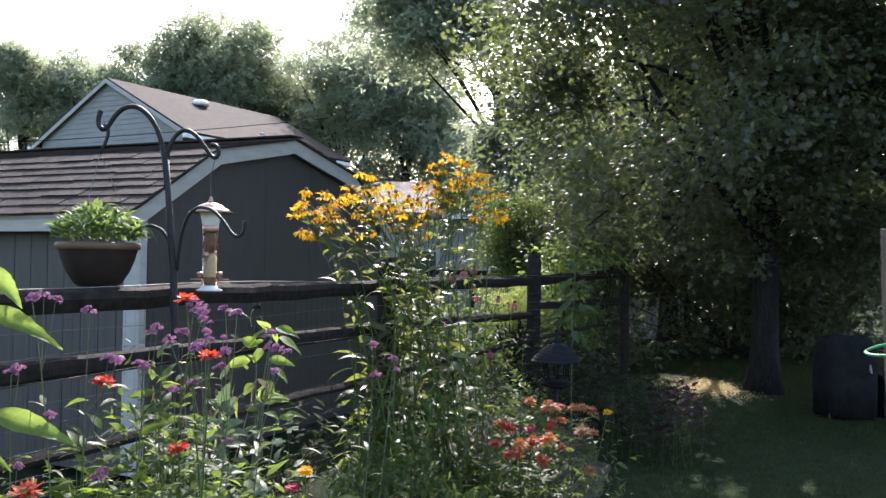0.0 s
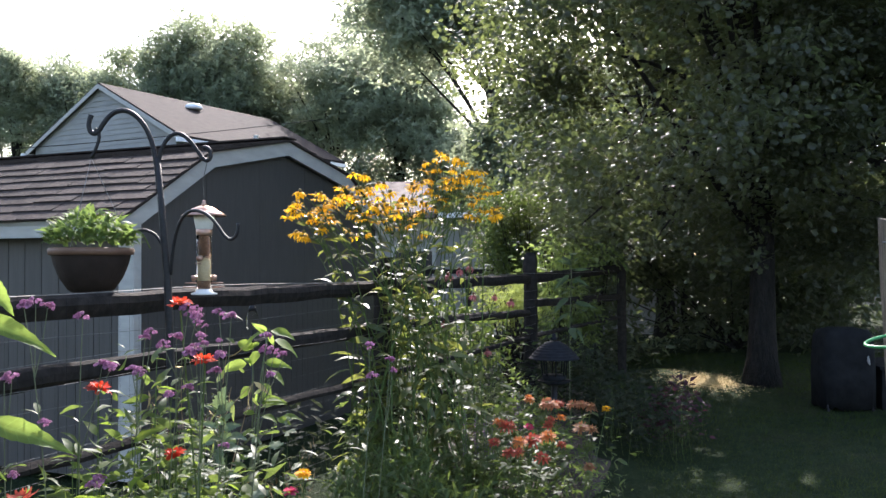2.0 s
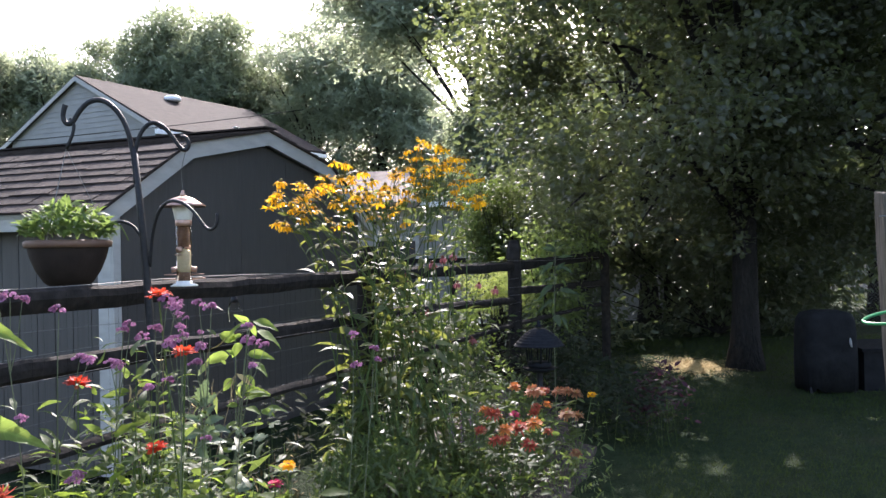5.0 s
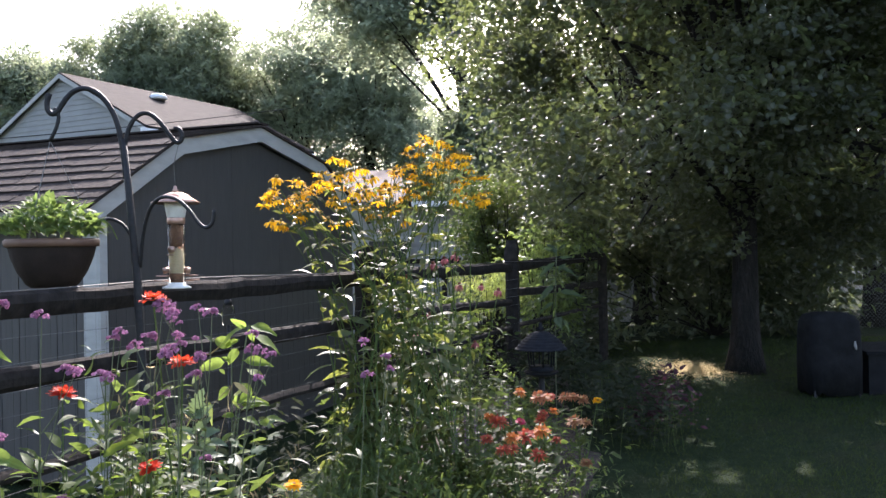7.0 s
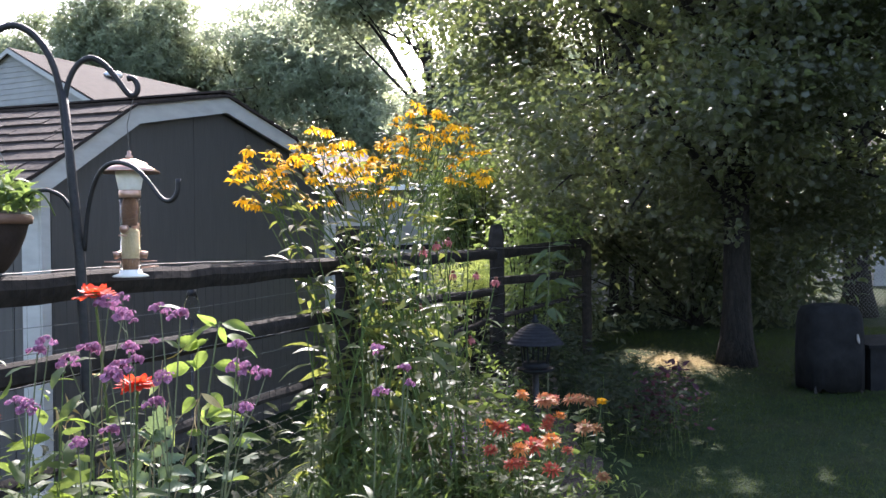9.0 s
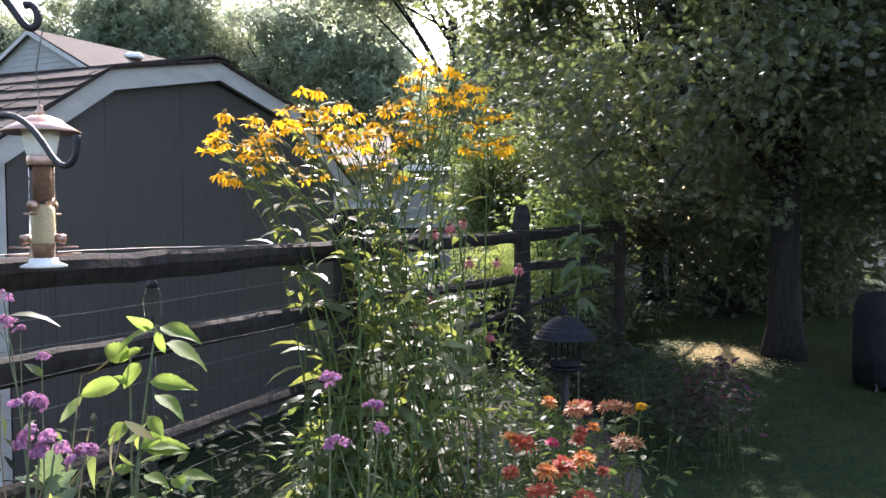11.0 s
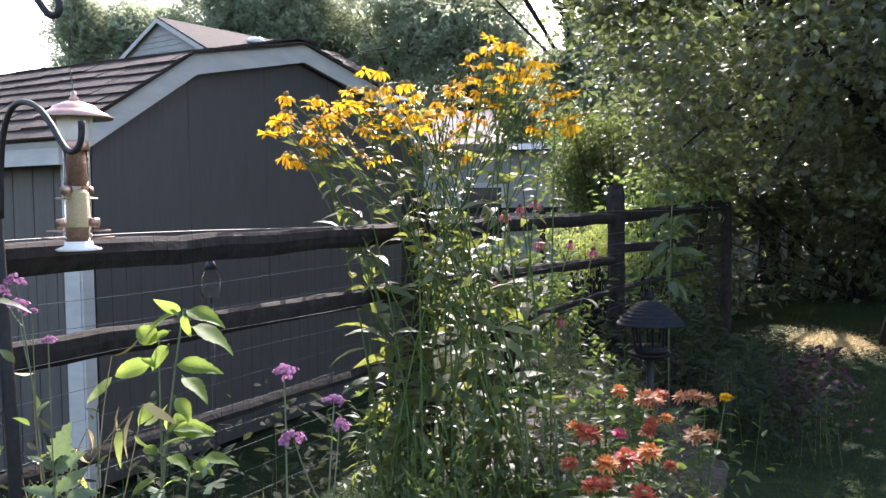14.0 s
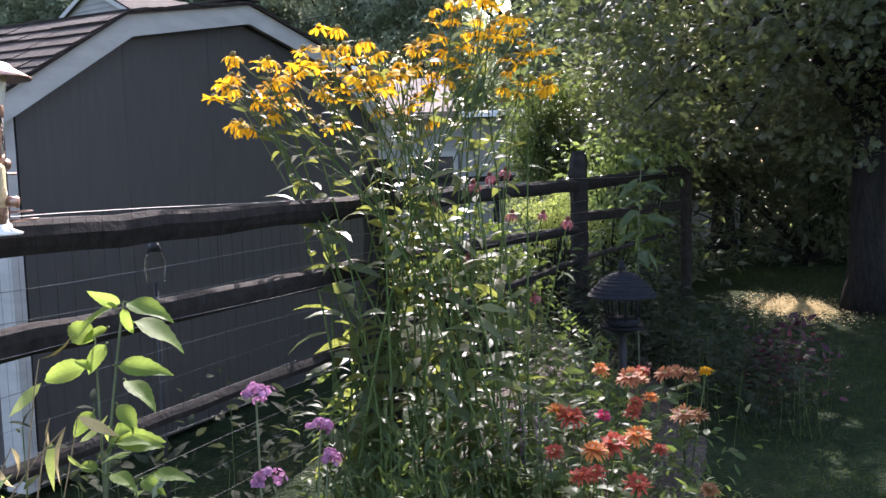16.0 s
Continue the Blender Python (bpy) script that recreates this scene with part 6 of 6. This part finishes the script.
# low growth that fills the bed
def bed_fill(name, box, top, n, size, template, leaf, label, seed, up=0.4, every=26):
    rng = np.random.default_rng(seed)
    x0, x1, y0, y1 = box
    base = np.array([(x0 + x1) / 2, (y0 + y1) / 2, 0.03])
    root = thing(name, tuple(base), label, "plants")
    P = np.stack([rng.uniform(x0, x1, n) + rng.normal(size=n) * 0.05, rng.uniform(y0, y1, n) + rng.normal(size=n) * 0.07, np.zeros(n)], 1)
    hz = np.array([top * (0.6 + 0.5 * noise.noise((p[0] * 3, p[1] * 3, seed))) for p in P])
    P[:, 2] = 0.03 + np.abs(hz) * rng.uniform(0.05, 1.0, n) ** 0.7
    a = rng.uniform(0, 6.28, n)
    ax = np.stack([np.cos(a), np.sin(a), rng.uniform(-0.2, up * 2, n)], 1)
    nr = np.tile([0, 0, 1.0], (n, 1)) + rng.normal(size=(n, 3)) * 0.5
    st = Acc()
    for i in range(0, n, every):
        p = P[i]
        s = np.array([p[0] + rng.uniform(-0.05, 0.05), p[1] + rng.uniform(-0.05, 0.05), 0.02])
        st.tube(np.array([s, (s + p) / 2, p]) - base, 0.0013, 4, False)
    tagged(part("stalk_tangle", st.mesh("stalk_tangle", M["stem"]), root), kind="stuff")
    tagged(part("foliage", Acc().scatter(template[0], template[1], P - base, frames_of(ax, nr), rng.uniform(*size, n)).mesh("foliage", M[leaf], True), root), kind="stuff")
    return root


bed_fill("ground_cover", (-0.55, 0.35, 4.15, 4.95), 0.46, 1700, (0.045, 0.10), NARROW, "leaf_garden", "dense narrow-leaved green growth at the foot of the coneflowers", 601, 0.9)
bed_fill("ground_cover", (-0.50, 0.22, 4.05, 4.6), 0.80, 400, (0.045, 0.09), blade(0.10, 0.02, 0.25), "leaf_garden", "thin narrow-leaved stems before the coneflower clump", 615, 1.3, 5)
bed_fill("ground_cover", (-0.60, 0.45, 4.85, 5.5), 0.75, 800, (0.05, 0.10), blade(0.34, 0.05, 0.2), "leaf_garden", "dense lower leaves of the coneflower clump", 602)
bed_fill("ground_cover", (0.25, 0.95, 4.4, 5.7), 0.36, 1150, (0.03, 0.065), NARROW, "leaf_garden", "dense green growth among the zinnias", 603, 0.8)
bed_fill("ground_cover", (0.3, 0.85, 5.6, 7.0), 0.70, 1500, (0.035, 0.07), blade(0.32, 0.05, 0.15), "leaf_garden", "green leafy growth in front of the fence", 604, 0.6)
bed_fill("ground_cover", (-1.3, -0.42, 2.1, 2.85), 1.2, 1700, (0.022, 0.085), blade(0.34, 0.05, 0.22), "leaf_zinnia", "broad pale green leaves filling the front of the bed", 605)
bed_fill("ground_cover", (-1.3, -0.45, 2.15, 2.9), 1.1, 1500, (0.03, 0.11), NARROW, "leaf_garden", "darker green leaves filling the front of the bed", 613)
bed_fill("ground_cover", (-0.93, -0.60, 2.3, 2.7), 1.45, 420, (0.03, 0.078), blade(0.31, 0.05, 0.22), "leaf_garden", "leafy upright stems among the verbena", 616, 0.6, 6)
bed_fill("ground_cover", (-1.35, -0.5, 1.75, 2.15), 0.92, 850, (0.026, 0.075), blade(0.33, 0.05, 0.2), "leaf_zinnia", "broad backlit green leaves at the bed's front edge", 612)
bed_fill("ground_cover", (-0.95, -0.1, 3.0, 3.9), 0.46, 300, (0.05, 0.11), NARROW, "leaf_garden", "low tangled green growth in the bed", 606, 0.7)
bed_fill("ground_cover", (-0.98, -0.68, 3.05, 3.45), 1.02, 200, (0.04, 0.085), LOBED, "leaf_grey_sheen", "grey-green broad-leaved plant in the bed", 607)
bed_fill("ground_cover", (-1.28, -0.84, 3.25, 4.0), 1.0, 420, (0.025, 0.06), NARROW, "leaf_painted_shade", "tangled stems and leaves at the foot of the fence, darkened for shade", 614, 0.6)
# Added growth whose dark leaves stand for shade on the lower shed wall.
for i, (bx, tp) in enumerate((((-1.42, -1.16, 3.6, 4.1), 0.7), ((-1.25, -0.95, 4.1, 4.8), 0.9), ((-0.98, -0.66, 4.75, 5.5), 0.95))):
    bed_fill("undergrowth", bx, tp, 150, (0.035, 0.085), BLADE, "leaf_painted_shade", "added tangled undergrowth behind the fence, dark leaves standing for shade", 620 + i, 0.6)
bed_fill("dry_grass", (-0.74, -0.52, 3.3, 3.5), 0.74, 520, (0.025, 0.055), NARROW, "dry_leaf", "tuft of dry brown seed heads and grass in the bed", 611, 1.2)
bed_fill("dark_shrub", (1.15, 1.75, 6.0, 7.4), 0.66, 1500, (0.035, 0.075), BLADE, "leaf_painted_shade", "leafy growth at the lawn's edge, leaf colour darkened for shade", 608)
bed_fill("purple_shrub", (1.6, 1.95, 6.4, 6.9), 0.62, 420, (0.04, 0.075), BLADE, "leaf_purple", "dark purple-leaved plant at the lawn's edge", 609)
bed_fill("ground_cover", (0.8, 1.5, 7.2, 9.4), 0.8, 1500, (0.06, 0.11), BLADE, "leaf_painted_shade", "green growth at the foot of the fence, leaf colour darkened for shade", 610)


# ---- grass ----
def build_grass():
    rng = np.random.default_rng(700)
    n = 95000
    x = rng.uniform(0.9, 7.5, n)
    y = rng.uniform(3.6, 12.0, n)
    ok = (x > 0.75 + 0.10 * y) & (x < 0.8 * y + 0.6)
    x, y = x[ok], y[ok]
    n = len(x)
    z = 0.028 * np.clip(y - 5.6, 0, 5) - 0.01
    a = rng.uniform(0, 6.28, n)
    ax = np.stack([np.cos(a) * 0.6, np.sin(a) * 0.6, np.ones(n)], 1)
    tri = ([(-0.05, 0, 0), (0.05, 0, 0), (0.0, 1, 0.1)], [(0, 1, 2)])
    g = Acc().scatter(*tri, np.stack([x, y, z], 1), frames_of(ax, rng.normal(size=(n, 3))), rng.uniform(0.025, 0.055, n))
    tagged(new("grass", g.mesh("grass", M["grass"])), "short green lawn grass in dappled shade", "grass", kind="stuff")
    # dry patch under the sun gap; bright straw colour adds to its sunlit look
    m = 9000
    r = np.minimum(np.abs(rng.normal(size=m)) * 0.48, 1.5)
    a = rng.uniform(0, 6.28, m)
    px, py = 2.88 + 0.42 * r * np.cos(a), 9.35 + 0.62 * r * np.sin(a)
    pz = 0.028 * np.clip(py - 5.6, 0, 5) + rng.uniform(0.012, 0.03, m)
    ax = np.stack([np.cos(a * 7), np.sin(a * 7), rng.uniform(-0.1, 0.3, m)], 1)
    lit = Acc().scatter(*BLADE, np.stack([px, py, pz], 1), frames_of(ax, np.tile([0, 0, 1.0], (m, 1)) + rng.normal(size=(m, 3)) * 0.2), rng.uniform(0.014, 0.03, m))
    tagged(new("leaf_litter", lit.mesh("leaf_litter", M["straw"])), "dry straw-coloured litter for a sunlit patch under the maple, brightened by colour", "leaf litter", kind="stuff")


build_grass()


# ---- overhead cable in front of the house ----
cab = thing("utility_pole", (-15.5, 24.0, 0.0), "slim utility pole with one thin overhead cable past the house", "utility pole")
part("pole", Acc().tube([(0, 0, 0), (0, 0, 5.2)], [0.1, 0.08], 10).mesh("pole", M["bark"], True), cab)
part("cable", Acc().tube(bezier((0, 0, 4.45), (5.4, 0, 4.6), (12.1, 1.5, 5.65), 16), 0.011, 5).mesh("cable", M["black_plastic"], True), cab)
